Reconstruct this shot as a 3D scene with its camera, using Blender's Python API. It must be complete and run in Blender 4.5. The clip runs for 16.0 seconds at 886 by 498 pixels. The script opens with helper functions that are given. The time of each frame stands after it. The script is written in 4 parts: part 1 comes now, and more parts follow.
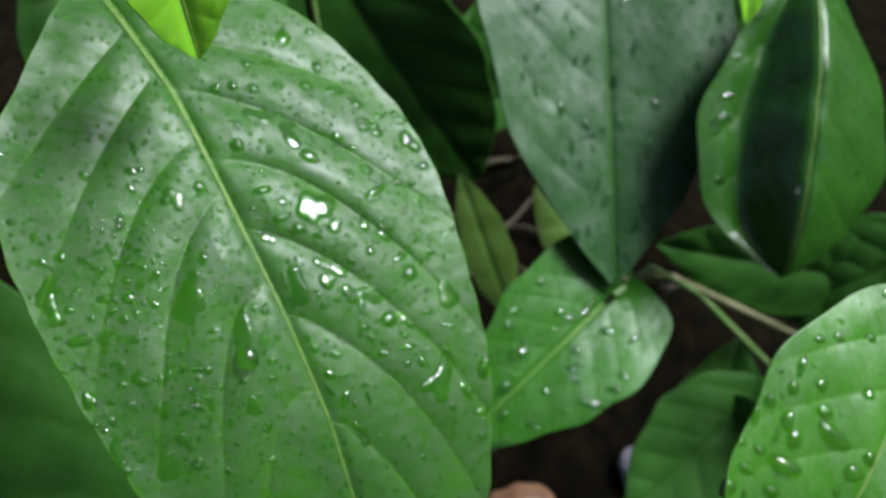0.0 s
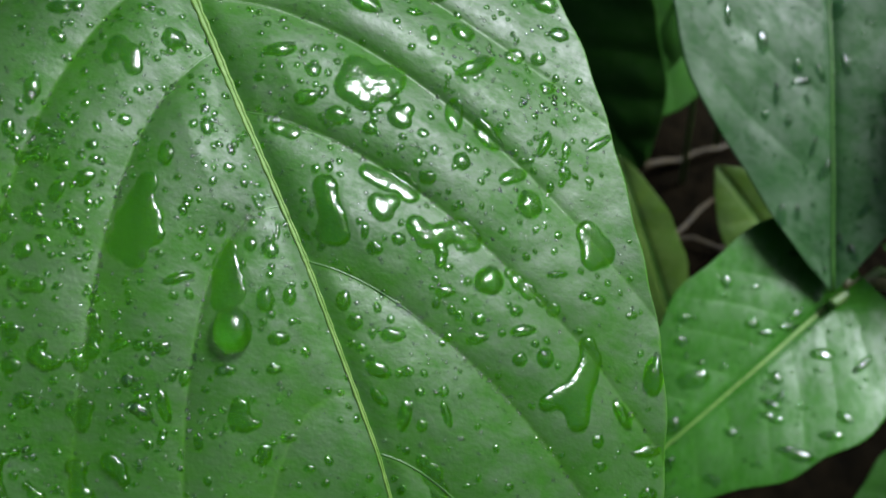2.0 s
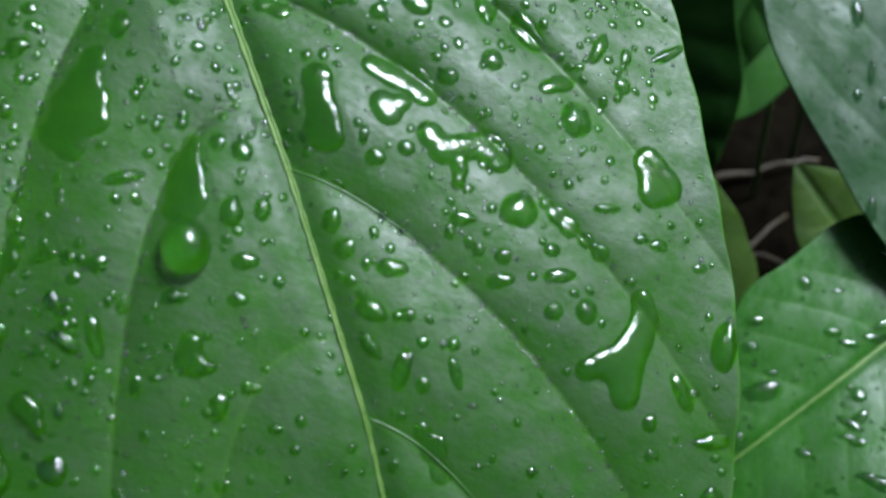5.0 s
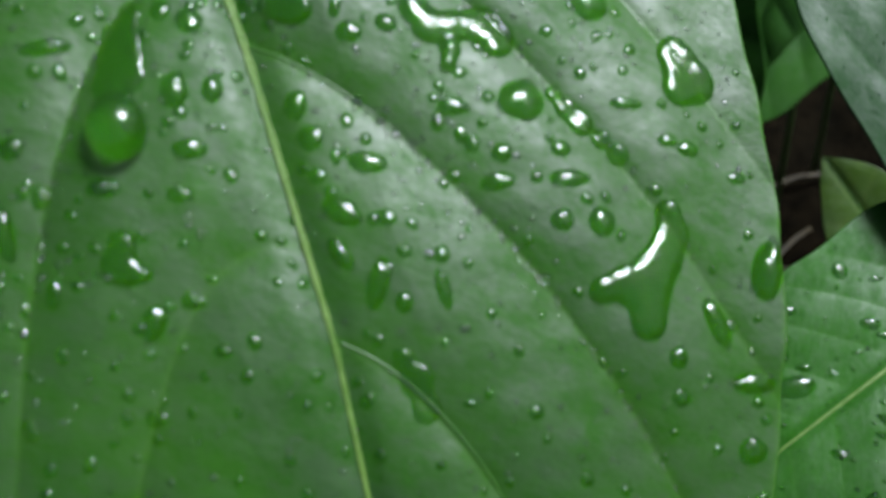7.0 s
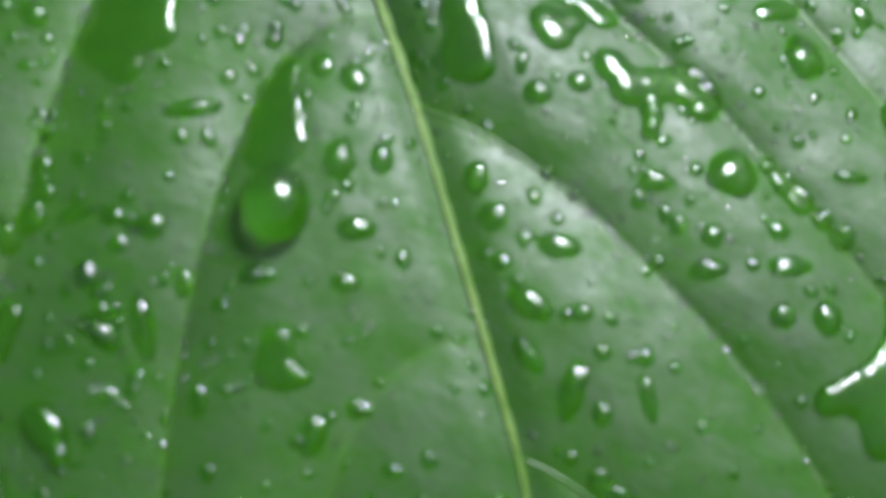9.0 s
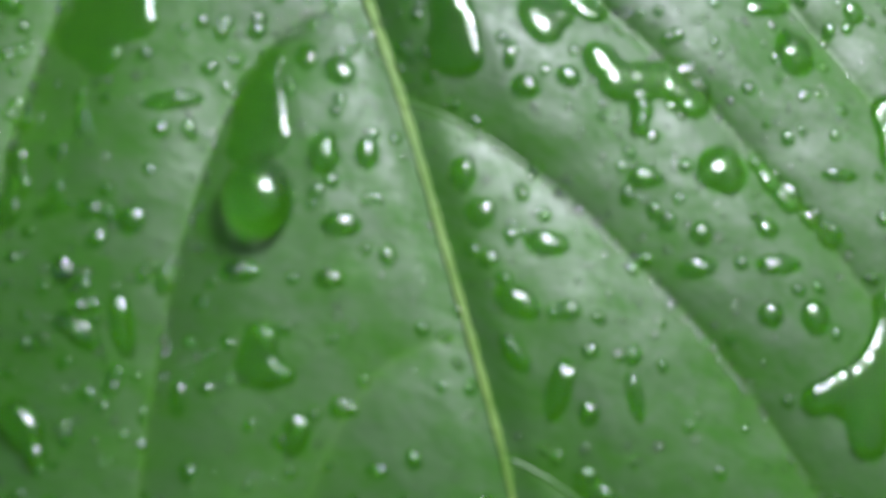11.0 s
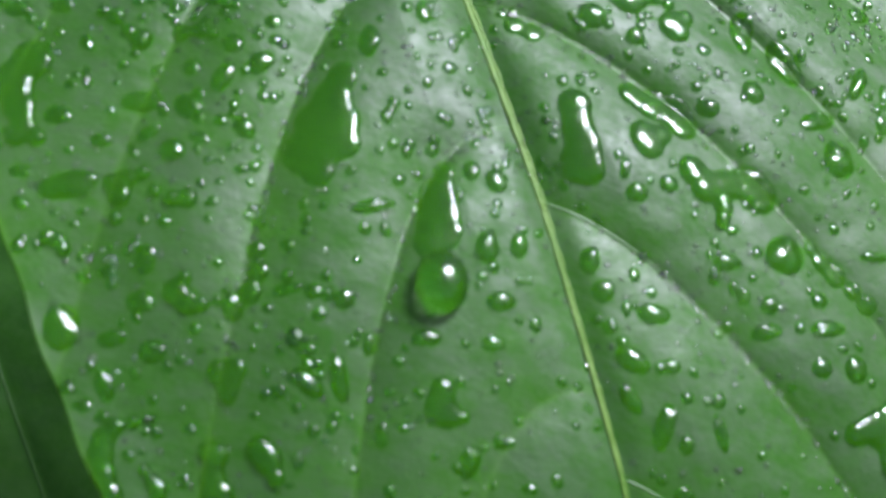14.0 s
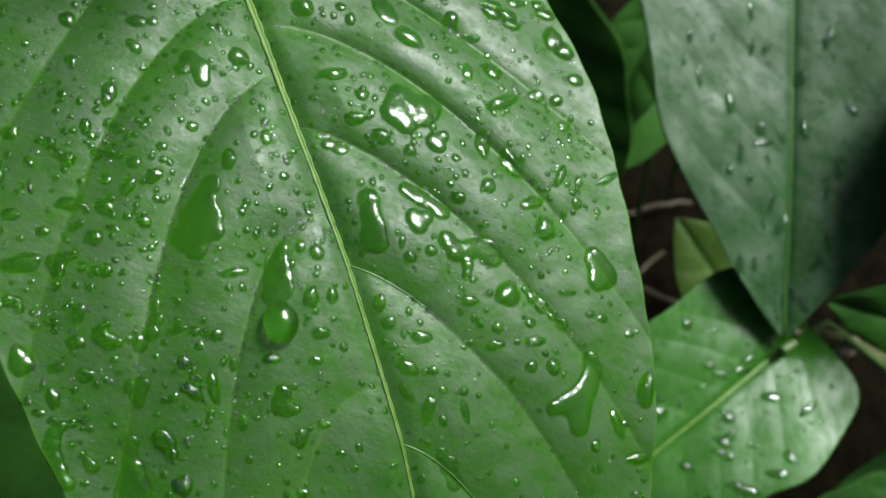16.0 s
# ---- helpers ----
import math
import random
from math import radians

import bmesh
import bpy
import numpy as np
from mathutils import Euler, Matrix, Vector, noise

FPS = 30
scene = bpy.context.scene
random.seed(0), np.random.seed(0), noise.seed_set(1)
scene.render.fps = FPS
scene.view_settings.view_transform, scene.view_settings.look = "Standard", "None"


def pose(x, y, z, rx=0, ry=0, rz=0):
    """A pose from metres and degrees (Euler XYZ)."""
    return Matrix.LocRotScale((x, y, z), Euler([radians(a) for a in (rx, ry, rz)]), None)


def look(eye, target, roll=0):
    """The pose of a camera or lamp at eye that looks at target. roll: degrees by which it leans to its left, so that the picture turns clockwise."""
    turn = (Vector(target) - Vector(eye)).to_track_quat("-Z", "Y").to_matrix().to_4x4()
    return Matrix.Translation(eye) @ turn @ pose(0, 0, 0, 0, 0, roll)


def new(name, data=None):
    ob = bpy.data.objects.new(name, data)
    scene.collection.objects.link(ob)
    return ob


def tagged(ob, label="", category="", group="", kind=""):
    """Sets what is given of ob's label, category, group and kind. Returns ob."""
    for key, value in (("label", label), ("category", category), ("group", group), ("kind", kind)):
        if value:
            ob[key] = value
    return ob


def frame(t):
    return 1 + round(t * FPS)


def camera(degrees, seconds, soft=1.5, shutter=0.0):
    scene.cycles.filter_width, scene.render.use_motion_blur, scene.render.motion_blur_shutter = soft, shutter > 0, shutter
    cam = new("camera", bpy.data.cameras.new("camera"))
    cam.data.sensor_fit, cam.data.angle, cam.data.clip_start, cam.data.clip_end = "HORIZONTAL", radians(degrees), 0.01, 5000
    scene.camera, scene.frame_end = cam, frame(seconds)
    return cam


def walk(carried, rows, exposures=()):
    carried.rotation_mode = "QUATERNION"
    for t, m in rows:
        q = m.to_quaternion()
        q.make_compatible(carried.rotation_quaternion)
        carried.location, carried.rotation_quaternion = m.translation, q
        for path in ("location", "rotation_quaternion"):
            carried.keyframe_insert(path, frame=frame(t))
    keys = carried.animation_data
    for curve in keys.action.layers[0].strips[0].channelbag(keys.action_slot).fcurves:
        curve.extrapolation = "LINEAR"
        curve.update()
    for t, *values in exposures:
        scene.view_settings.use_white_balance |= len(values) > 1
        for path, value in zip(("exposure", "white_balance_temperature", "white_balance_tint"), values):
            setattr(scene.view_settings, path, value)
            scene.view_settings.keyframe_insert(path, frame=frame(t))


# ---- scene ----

import functools

# ---------------------------------------------------------------- camera
cam = camera(50.3, 16.0, soft=1.6)
cam.data.dof.use_dof = True
cam.data.dof.focus_distance = 0.087
cam.data.dof.aperture_fstop = 45.0
PATH = [
    (0, pose(0.00000, 0.00000, 0.38000, 35.000, 0.000, 0.000)),
    (0.5, pose(0.00486, 0.00128, 0.36495, 37.318, 2.832, 4.319)),
    (1, pose(0.00530, 0.01341, 0.34641, 35.812, 2.020, 4.351)),
    (1.5, pose(0.00291, 0.02104, 0.33525, 36.899, 4.002, 5.496)),
    (2, pose(0.00115, 0.02692, 0.32151, 37.658, 6.414, 7.006)),
    (2.5, pose(-0.00259, 0.03481, 0.32142, 39.080, 6.484, 9.024)),
    (3, pose(0.00150, 0.03273, 0.31442, 38.637, 6.689, 8.972)),
    (3.5, pose(0.00230, 0.03287, 0.30437, 38.532, 7.650, 11.056)),
    (4, pose(-0.00040, 0.03266, 0.30290, 38.583, 7.313, 11.533)),
    (4.5, pose(0.00012, 0.03277, 0.30591, 39.482, 6.664, 10.842)),
    (5, pose(0.00159, 0.03200, 0.30258, 39.583, 7.496, 11.476)),
    (7.5, pose(0.00117, 0.03328, 0.28790, 42.703, 8.791, 12.569)),
    (8, pose(-0.00749, 0.03847, 0.28804, 43.759, 10.007, 15.854)),
    (8.5, pose(-0.00870, 0.03930, 0.28968, 43.747, 9.207, 15.631)),
    (9, pose(-0.00852, 0.03867, 0.28636, 43.583, 9.179, 14.711)),
    (11.5, pose(-0.00944, 0.03951, 0.28617, 42.640, 7.966, 14.089)),
    (12, pose(-0.01036, 0.03880, 0.28673, 42.701, 7.949, 13.867)),
    (12.5, pose(-0.01081, 0.03779, 0.28893, 42.558, 7.713, 13.855)),
    (13, pose(-0.01192, 0.03646, 0.29100, 43.653, 8.110, 14.150)),
    (13.5, pose(-0.01282, 0.03487, 0.29278, 42.481, 7.765, 14.070)),
    (14, pose(-0.01445, 0.03201, 0.30032, 42.447, 7.298, 13.880)),
    (14.5, pose(-0.01193, 0.02410, 0.31245, 41.299, 4.987, 10.968)),
    (15, pose(-0.01311, 0.01979, 0.31566, 40.820, 4.717, 10.812)),
    (15.5, pose(-0.00783, 0.02055, 0.32209, 39.481, 2.740, 9.456)),
    (16, pose(-0.00576, 0.01799, 0.32731, 40.377, 1.376, 7.362)),
]
walk(cam, PATH, [(0.0, 0.66, 6250, 10), (0.5, 0.65, 6250, 3), (1.5, 0.54, 6050, 10), (2.0, 0.53, 6150, 12), (2.5, 0.43, 6550, -3), (3.5, 0.37, 5700, 14), (4.0, 0.37, 5550, 15), (5.0, 0.35, 5700, 14), (7.5, 0.29, 6050, 12), (8.0, 0.41, 6050, 16), (9.0, 0.63, 6050, 19), (12.5, 0.69, 6000, 20), (14.0, 0.71, 5950, 20), (14.5, 0.68, 6400, 17), (15.0, 0.61, 6350, 18), (16.0, 0.49, 6550, 7)])

# ---------------------------------------------------------------- light: a rainy, overcast day
world = bpy.data.worlds.new("overcast_sky")
scene.world = world
world.use_nodes = True
wn = world.node_tree.nodes
sky = wn.new("ShaderNodeTexSky")
sky.sky_type, sky.sun_disc = "NISHITA", False
sky.sun_elevation, sky.sun_rotation = radians(54), radians(73)
sky.air_density, sky.dust_density, sky.ozone_density = 1.0, 4.0, 1.0
world.node_tree.links.new(sky.outputs[0], wn["Background"].inputs[0])
wn["Background"].inputs[1].default_value = 0.045

sun = new("sun", bpy.data.lights.new("sun", "SUN"))
sun.data.energy, sun.data.angle, sun.data.color = 5.4, radians(24), (0.95, 0.99, 1.0)
sun.matrix_world = look((0.56, 0.21, 2.0), (0, 0, 2.0 - 0.80))

MM = 0.001


# ---------------------------------------------------------------- materials
def nodes_of(name):
    m = bpy.data.materials.new(name)
    m.use_nodes = True
    nt = m.node_tree
    return m, nt, nt.nodes["Principled BSDF"]


def noise_node(nt, scale, detail=4.0, rough=0.55):
    tc = nt.nodes.new("ShaderNodeTexCoord")
    n = nt.nodes.new("ShaderNodeTexNoise")
    n.inputs["Scale"].default_value, n.inputs["Detail"].default_value, n.inputs["Roughness"].default_value = scale, detail, rough
    nt.links.new(tc.outputs["Object"], n.inputs["Vector"])
    return n


def ramp(nt, src, stops):
    r = nt.nodes.new("ShaderNodeValToRGB")
    els = r.color_ramp.elements
    while len(els) < len(stops):
        els.new(0.5)
    for e, (p, c) in zip(els, stops):
        e.position, e.color = p, (*c, 1)
    nt.links.new(src, r.inputs[0])
    return r


def bump(nt, bsdf, src, strength, dist, before=None):
    b = nt.nodes.new("ShaderNodeBump")
    b.inputs["Strength"].default_value, b.inputs["Distance"].default_value = strength, dist
    nt.links.new(src, b.inputs["Height"])
    if before:
        nt.links.new(before.outputs[0], b.inputs["Normal"])
    nt.links.new(b.outputs[0], bsdf.inputs["Normal"])
    return b


def leaf_material(name, dark, mid, light, rough=0.34, glow=0.15, ior=1.45, spec=0.33, dry_dim=0.06):
    """Waxy leaf: blotches at two scales, fine cell relief, a little light let through."""
    m, nt, p = nodes_of(name)
    big = noise_node(nt, 55, 3)
    fine = noise_node(nt, 900, 3)
    mixv = nt.nodes.new("ShaderNodeMath")
    mixv.operation = "MULTIPLY_ADD"
    mixv.inputs[1].default_value = 0.25
    nt.links.new(fine.outputs[0], mixv.inputs[0])
    sub = nt.nodes.new("ShaderNodeMath")
    sub.operation = "MULTIPLY"
    sub.inputs[1].default_value = 0.75
    nt.links.new(big.outputs[0], sub.inputs[0])
    nt.links.new(sub.outputs[0], mixv.inputs[2])
    col = ramp(nt, mixv.outputs[0], [(0.3, dark), (0.5, mid), (0.72, light)])
    at = nt.nodes.new("ShaderNodeAttribute")
    at.attribute_name = "vein"
    mx = nt.nodes.new("ShaderNodeMix")
    mx.data_type = "RGBA"
    mx.inputs["B"].default_value = (light[0] * 1.9, light[1] * 1.45, light[2] * 1.6, 1)
    nt.links.new(at.outputs["Fac"], mx.inputs["Factor"])
    nt.links.new(col.outputs[0], mx.inputs["A"])
    rr = nt.nodes.new("ShaderNodeMapRange")
    rr.inputs["To Min"].default_value, rr.inputs["To Max"].default_value = rough - 0.13, rough + 0.17
    nt.links.new(noise_node(nt, 1300, 4, 0.7).outputs[0], rr.inputs["Value"])
    nt.links.new(rr.outputs[0], p.inputs["Roughness"])
    p.inputs["IOR"].default_value = ior
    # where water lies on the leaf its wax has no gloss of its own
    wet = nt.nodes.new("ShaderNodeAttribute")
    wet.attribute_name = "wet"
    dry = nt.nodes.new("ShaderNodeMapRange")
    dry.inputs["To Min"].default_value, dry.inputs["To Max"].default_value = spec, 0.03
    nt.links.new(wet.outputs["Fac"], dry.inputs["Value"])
    # the bloom of fine moisture lies in patches
    patch = nt.nodes.new("ShaderNodeMapRange")
    patch.inputs["From Min"].default_value, patch.inputs["From Max"].default_value = 0.40, 0.62
    patch.inputs["To Min"].default_value, patch.inputs["To Max"].default_value = spec * 0.45, spec * 1.55
    film = noise_node(nt, 260, 8, 0.78)
    stretch = nt.nodes.new("ShaderNodeMapping")
    stretch.vector_type = "TEXTURE"
    stretch.inputs["Scale"].default_value, stretch.inputs["Rotation"].default_value = (1.7, 0.9, 1.0), (0, 0, -0.8)
    nt.links.new(film.inputs["Vector"].links[0].from_socket, stretch.inputs["Vector"])
    nt.links.new(stretch.outputs[0], film.inputs["Vector"])
    nt.links.new(film.outputs[0], patch.inputs["Value"])
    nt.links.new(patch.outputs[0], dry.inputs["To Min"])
    # dark grey in the dry leaf's colour, so drops seem to focus light below
    dim_share = nt.nodes.new("ShaderNodeMapRange")
    dim_share.inputs["To Min"].default_value, dim_share.inputs["To Max"].default_value = dry_dim, 0.0
    nt.links.new(wet.outputs["Fac"], dim_share.inputs["Value"])
    spots = nt.nodes.new("ShaderNodeMapRange")
    spots.inputs["From Min"].default_value, spots.inputs["From Max"].default_value = 0.38, 0.64
    spots.inputs["To Min"].default_value, spots.inputs["To Max"].default_value = dry_dim * 0.6, dry_dim * 1.35
    nt.links.new(film.outputs[0], spots.inputs["Value"])
    nt.links.new(spots.outputs[0], dim_share.inputs["To Min"])
    dull = nt.nodes.new("ShaderNodeMix")
    dull.data_type = "RGBA"
    dull.inputs["B"].default_value = (0.020, 0.030, 0.016, 1)
    nt.links.new(dim_share.outputs[0], dull.inputs["Factor"])
    nt.links.new(mx.outputs["Result"], dull.inputs["A"])
    nt.links.new(dull.outputs["Result"], p.inputs["Base Color"])
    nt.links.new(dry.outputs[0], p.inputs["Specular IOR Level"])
    p.inputs["Subsurface Weight"].default_value = glow
    p.inputs["Subsurface Radius"].default_value = (0.0006, 0.0014, 0.0003)
    hair = noise_node(nt, 1500, 2)
    mp = nt.nodes.new("ShaderNodeMapping")
    mp.vector_type = "TEXTURE"
    mp.inputs["Scale"].default_value, mp.inputs["Rotation"].default_value = (1.5, 0.85, 1.0), (0, 0, -0.8)
    nt.links.new(hair.inputs["Vector"].links[0].from_socket, mp.inputs["Vector"])
    nt.links.new(mp.outputs[0], hair.inputs["Vector"])
    b0 = bump(nt, p, hair.outputs[0], 0.17, 0.00014)
    b1 = bump(nt, p, noise_node(nt, 2600, 2).outputs[0], 0.16, 0.0001, b0)
    bump(nt, p, noise_node(nt, 420, 4).outputs[0], 0.13, 0.0004, b1)
    return m


def plain_material(name, c1, c2, scale, rough, bumpd=0.0005, bscale=None, spec=0.5):
    m, nt, p = nodes_of(name)
    n = noise_node(nt, scale, 5)
    nt.links.new(ramp(nt, n.outputs[0], [(0.3, c1), (0.7, c2)]).outputs[0], p.inputs["Base Color"])
    p.inputs["Roughness"].default_value = rough
    p.inputs["Specular IOR Level"].default_value = spec
    bump(nt, p, noise_node(nt, bscale or scale * 3, 4).outputs[0], 0.6, bumpd)
    return m


LEAF = leaf_material("leaf_green", (0.013, 0.073, 0.0005), (0.019, 0.096, 0.0008), (0.027, 0.120, 0.0016), 0.475, 0.15, 1.45, 0.46, 0.38)
LEAF_BRIGHT = leaf_material("leaf_bright_green", (0.02, 0.095, 0.002), (0.03, 0.13, 0.004), (0.045, 0.165, 0.007), 0.40, 0.15, 1.45, 0.6)
LEAF_WET = leaf_material("leaf_wet_green", (0.012, 0.062, 0.003), (0.020, 0.095, 0.005), (0.030, 0.125, 0.009), 0.37, 0.12, 1.45, 0.33)
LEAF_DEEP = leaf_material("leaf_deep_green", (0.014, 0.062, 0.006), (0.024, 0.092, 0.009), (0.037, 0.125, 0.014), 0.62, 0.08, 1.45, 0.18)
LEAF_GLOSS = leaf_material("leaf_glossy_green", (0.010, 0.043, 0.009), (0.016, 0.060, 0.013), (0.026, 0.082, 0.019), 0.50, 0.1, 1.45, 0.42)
LEAF_SHINY = leaf_material("leaf_shiny_green", (0.011, 0.052, 0.003), (0.017, 0.072, 0.005), (0.027, 0.096, 0.009), 0.28, 0.15, 1.45, 0.6)
LEAF_FRESH = leaf_material("leaf_fresh_green", (0.10, 0.30, 0.010), (0.15, 0.38, 0.015), (0.20, 0.45, 0.02), 0.40, 0.6)
LEAF_OLIVE = leaf_material("leaf_olive", (0.035, 0.075, 0.010), (0.055, 0.11, 0.014), (0.08, 0.14, 0.02), 0.45, 0.1)
MIDRIB = plain_material("midrib_pale_green", (0.060, 0.140, 0.012), (0.105, 0.185, 0.030), 500, 0.55, 0.0002)
VEIN = plain_material("vein_green", (0.018, 0.075, 0.004), (0.030, 0.098, 0.008), 500, 0.4, 0.0001)
STEM = plain_material("stem_green", (0.05, 0.13, 0.02), (0.11, 0.17, 0.05), 300, 0.45, 0.0003)
STALK = plain_material("stalk_olive_brown", (0.06, 0.07, 0.02), (0.13, 0.12, 0.05), 260, 0.45, 0.0004)
NODE = plain_material("node_beige", (0.22, 0.17, 0.11), (0.34, 0.27, 0.19), 400, 0.5, 0.0004)
# nearly black: the shade of the plants above is put into the soil's colour
SHADED_SOIL = plain_material("wet_soil_shaded", (0.002, 0.0018, 0.001), (0.008, 0.006, 0.003), 90, 0.9, 0.004, 160, 0.02)
TWIG = plain_material("wet_twig", (0.025, 0.019, 0.007), (0.075, 0.055, 0.020), 220, 0.55, 0.0006)
DEAD = plain_material("dead_leaf_brown", (0.16, 0.07, 0.035), (0.30, 0.16, 0.09), 160, 0.5, 0.0006)
STONE = plain_material("pale_stone", (0.16, 0.15, 0.18), (0.28, 0.26, 0.30), 120, 0.6, 0.001)

def water_material(name, clear):
    """Clear water: most of the light is bent, part goes straight through a film as thin as this, and the surface mirrors by Fresnel."""
    m, nt, p = nodes_of(name)
    nt.nodes.remove(p)
    add, link = nt.nodes.new, nt.links.new
    glass, straight, gloss = add("ShaderNodeBsdfGlass"), add("ShaderNodeBsdfTransparent"), add("ShaderNodeBsdfGlossy")
    glass.inputs["IOR"].default_value, glass.inputs["Roughness"].default_value = 1.333, 0.0
    gloss.inputs["Roughness"].default_value = 0.18
    face, steep, fres = add("ShaderNodeLayerWeight"), add("ShaderNodeMath"), add("ShaderNodeMath")
    face.inputs["Blend"].default_value = 0.5
    steep.operation, fres.operation = "POWER", "MULTIPLY_ADD"
    steep.inputs[1].default_value, fres.inputs[1].default_value, fres.inputs[2].default_value = 5.0, 0.06, 0.042
    link(face.outputs["Facing"], steep.inputs[0])
    link(steep.outputs[0], fres.inputs[0])
    # hairs and dust pull the skin of the water out of its perfect roundness
    ripple = add("ShaderNodeBump")
    ripple.inputs["Strength"].default_value, ripple.inputs["Distance"].default_value = 0.28, 0.0002
    link(noise_node(nt, 1100, 2).outputs[0], ripple.inputs["Height"])
    link(ripple.outputs[0], glass.inputs["Normal"])
    link(ripple.outputs[0], gloss.inputs["Normal"])
    body, skin = add("ShaderNodeMixShader"), add("ShaderNodeMixShader")
    body.inputs[0].default_value = clear
    link(glass.outputs[0], body.inputs[1])
    link(straight.outputs[0], body.inputs[2])
    link(fres.outputs[0], skin.inputs[0])
    link(body.outputs[0], skin.inputs[1])
    link(gloss.outputs[0], skin.inputs[2])
    link(skin.outputs[0], nt.nodes["Material Output"].inputs["Surface"])
    return m


WATER = water_material("water", 0.32)
WATER_DEEP = water_material("deep_water", 0.1)


# ---------------------------------------------------------------- mesh helpers
def mesh_from(name, verts, faces, material, smooth=True):
    me = bpy.data.meshes.new(name)
    me.from_pydata([tuple(map(float, v)) for v in verts], [], faces)
    me.materials.append(material)
    if smooth:
        me.polygons.foreach_set("use_smooth", [True] * len(me.polygons))
    me.update()
    return me


def part(name, me, parent, label=""):
    ob = new(name, me)
    ob.parent = parent
    return tagged(ob, label=label)


def sheet(name, X, Y, Z, thick, material, vein=None):
    """A closed leaf sheet from a grid of places: upper face, lower face and rim."""
    r, c = X.shape
    top = np.stack([X, Y, Z], -1)
    dx = np.gradient(top, axis=1)
    dy = np.gradient(top, axis=0)
    n = np.cross(dx, dy)
    n /= np.linalg.norm(n, axis=-1, keepdims=True) + 1e-12
    n *= np.where(n[..., 2:3] < 0, -1, 1)
    low = top - n * thick
    v = np.concatenate([top.reshape(-1, 3), low.reshape(-1, 3)])
    k = r * c
    idx = np.arange(k).reshape(r, c)
    a, b, d, e = idx[:-1, :-1].ravel(), idx[:-1, 1:].ravel(), idx[1:, 1:].ravel(), idx[1:, :-1].ravel()
    up = np.stack([a, b, d, e], 1)
    f = [tuple(q) for q in up.tolist()] + [tuple(q) for q in (up[:, ::-1] + k).tolist()]
    rim = list(idx[0, :]) + list(idx[1:, -1]) + list(idx[-1, -2::-1]) + list(idx[-2:0:-1, 0])
    for p, q in zip(rim, rim[1:] + rim[:1]):
        f.append((int(q), int(p), int(p) + k, int(q) + k))
    me = mesh_from(name, v, f, material)
    if vein is not None:
        at = me.attributes.new("vein", "FLOAT", "POINT")
        at.data.foreach_set("value", np.concatenate([vein.ravel(), vein.ravel()]).astype(np.float32))
    return me


def tube(name, pts, radii, material, sides=8, flat=1.0):
    """A tapered tube along points; flat squeezes it in z."""
    pts = [Vector(p) for p in pts]
    v, f = [], []
    for i, p in enumerate(pts):
        d = (pts[min(i + 1, len(pts) - 1)] - pts[max(i - 1, 0)]).normalized()
        ref = Vector((0, 0, 1)) if abs(d.z) < 0.9 else Vector((1, 0, 0))
        s = d.cross(ref).normalized()
        t = s.cross(d)
        for j in range(sides):
            a = 2 * math.pi * j / sides
            v.append(p + float(radii[i]) * (math.cos(a) * s + flat * math.sin(a) * t))
    for i in range(len(pts) - 1):
        for j in range(sides):
            q = (j + 1) % sides
            f.append((i * sides + j, i * sides + q, (i + 1) * sides + q, (i + 1) * sides + j))
    f.append(tuple(range(sides))[::-1])
    f.append(tuple((len(pts) - 1) * sides + j for j in range(sides)))
    return mesh_from(name, v, f, material)


def ribbed(name, pts, radii, material, seed):
    """A leaf's midrib: a low ridge with a shallow furrow along its crest and small knobs."""
    rng = np.random.RandomState(seed)
    t = np.linspace(-1, 1, 13)
    v, f = [], []
    for i, ((x, y, z), r) in enumerate(zip(pts, radii)):
        k = r * (1 + 0.10 * math.sin(i * 0.9) + rng.uniform(-0.06, 0.06))
        prof = 0.85 * np.sqrt(np.maximum(0, 1 - t * t)) - 0.40 * np.exp(-((t - 0.1) / 0.28) ** 2) + rng.uniform(-0.05, 0.05, 13)
        for a, h in zip(t, prof):
            v.append((x + a * k, y, z + h * k - (0.35 * k if abs(a) == 1 else 0)))
    n = len(t)
    for i in range(len(pts) - 1):
        for j in range(n - 1):
            f.append((i * n + j, (i + 1) * n + j, (i + 1) * n + j + 1, i * n + j + 1))
        f.append((i * n + n - 1, (i + 1) * n + n - 1, (i + 1) * n, i * n))
    f.append(tuple(range(n)))
    f.append(tuple((len(pts) - 1) * n + j for j in range(n))[::-1])
    return mesh_from(name, v, f, material)


def smooth_curve(keys, n=400, passes=14):
    """Values at even steps between (place, value) keys, rounded off."""
    xs = np.linspace(keys[0][0], keys[-1][0], n)
    ys = np.interp(xs, [k[0] for k in keys], [k[1] for k in keys])
    for _ in range(passes):
        ys[1:-1] = (ys[:-2] + 2 * ys[1:-1] + ys[2:]) / 4
    return lambda q: np.interp(q, xs, ys)


@functools.lru_cache(None)
def wave_set(seed):
    rng = np.random.RandomState(seed)
    return [(rng.uniform(0, 6.283), rng.uniform(0.6, 1.7), rng.uniform(0, 6.283)) for _ in range(7)]


def wobble(X, Y, scale, seed):
    """Smooth sums of waves that look irregular."""
    out = 0
    for a, f, p in wave_set(seed):
        out = out + np.sin((X * math.cos(a) + Y * math.sin(a)) * (f / scale * 6.283) + p)
    return out / 4


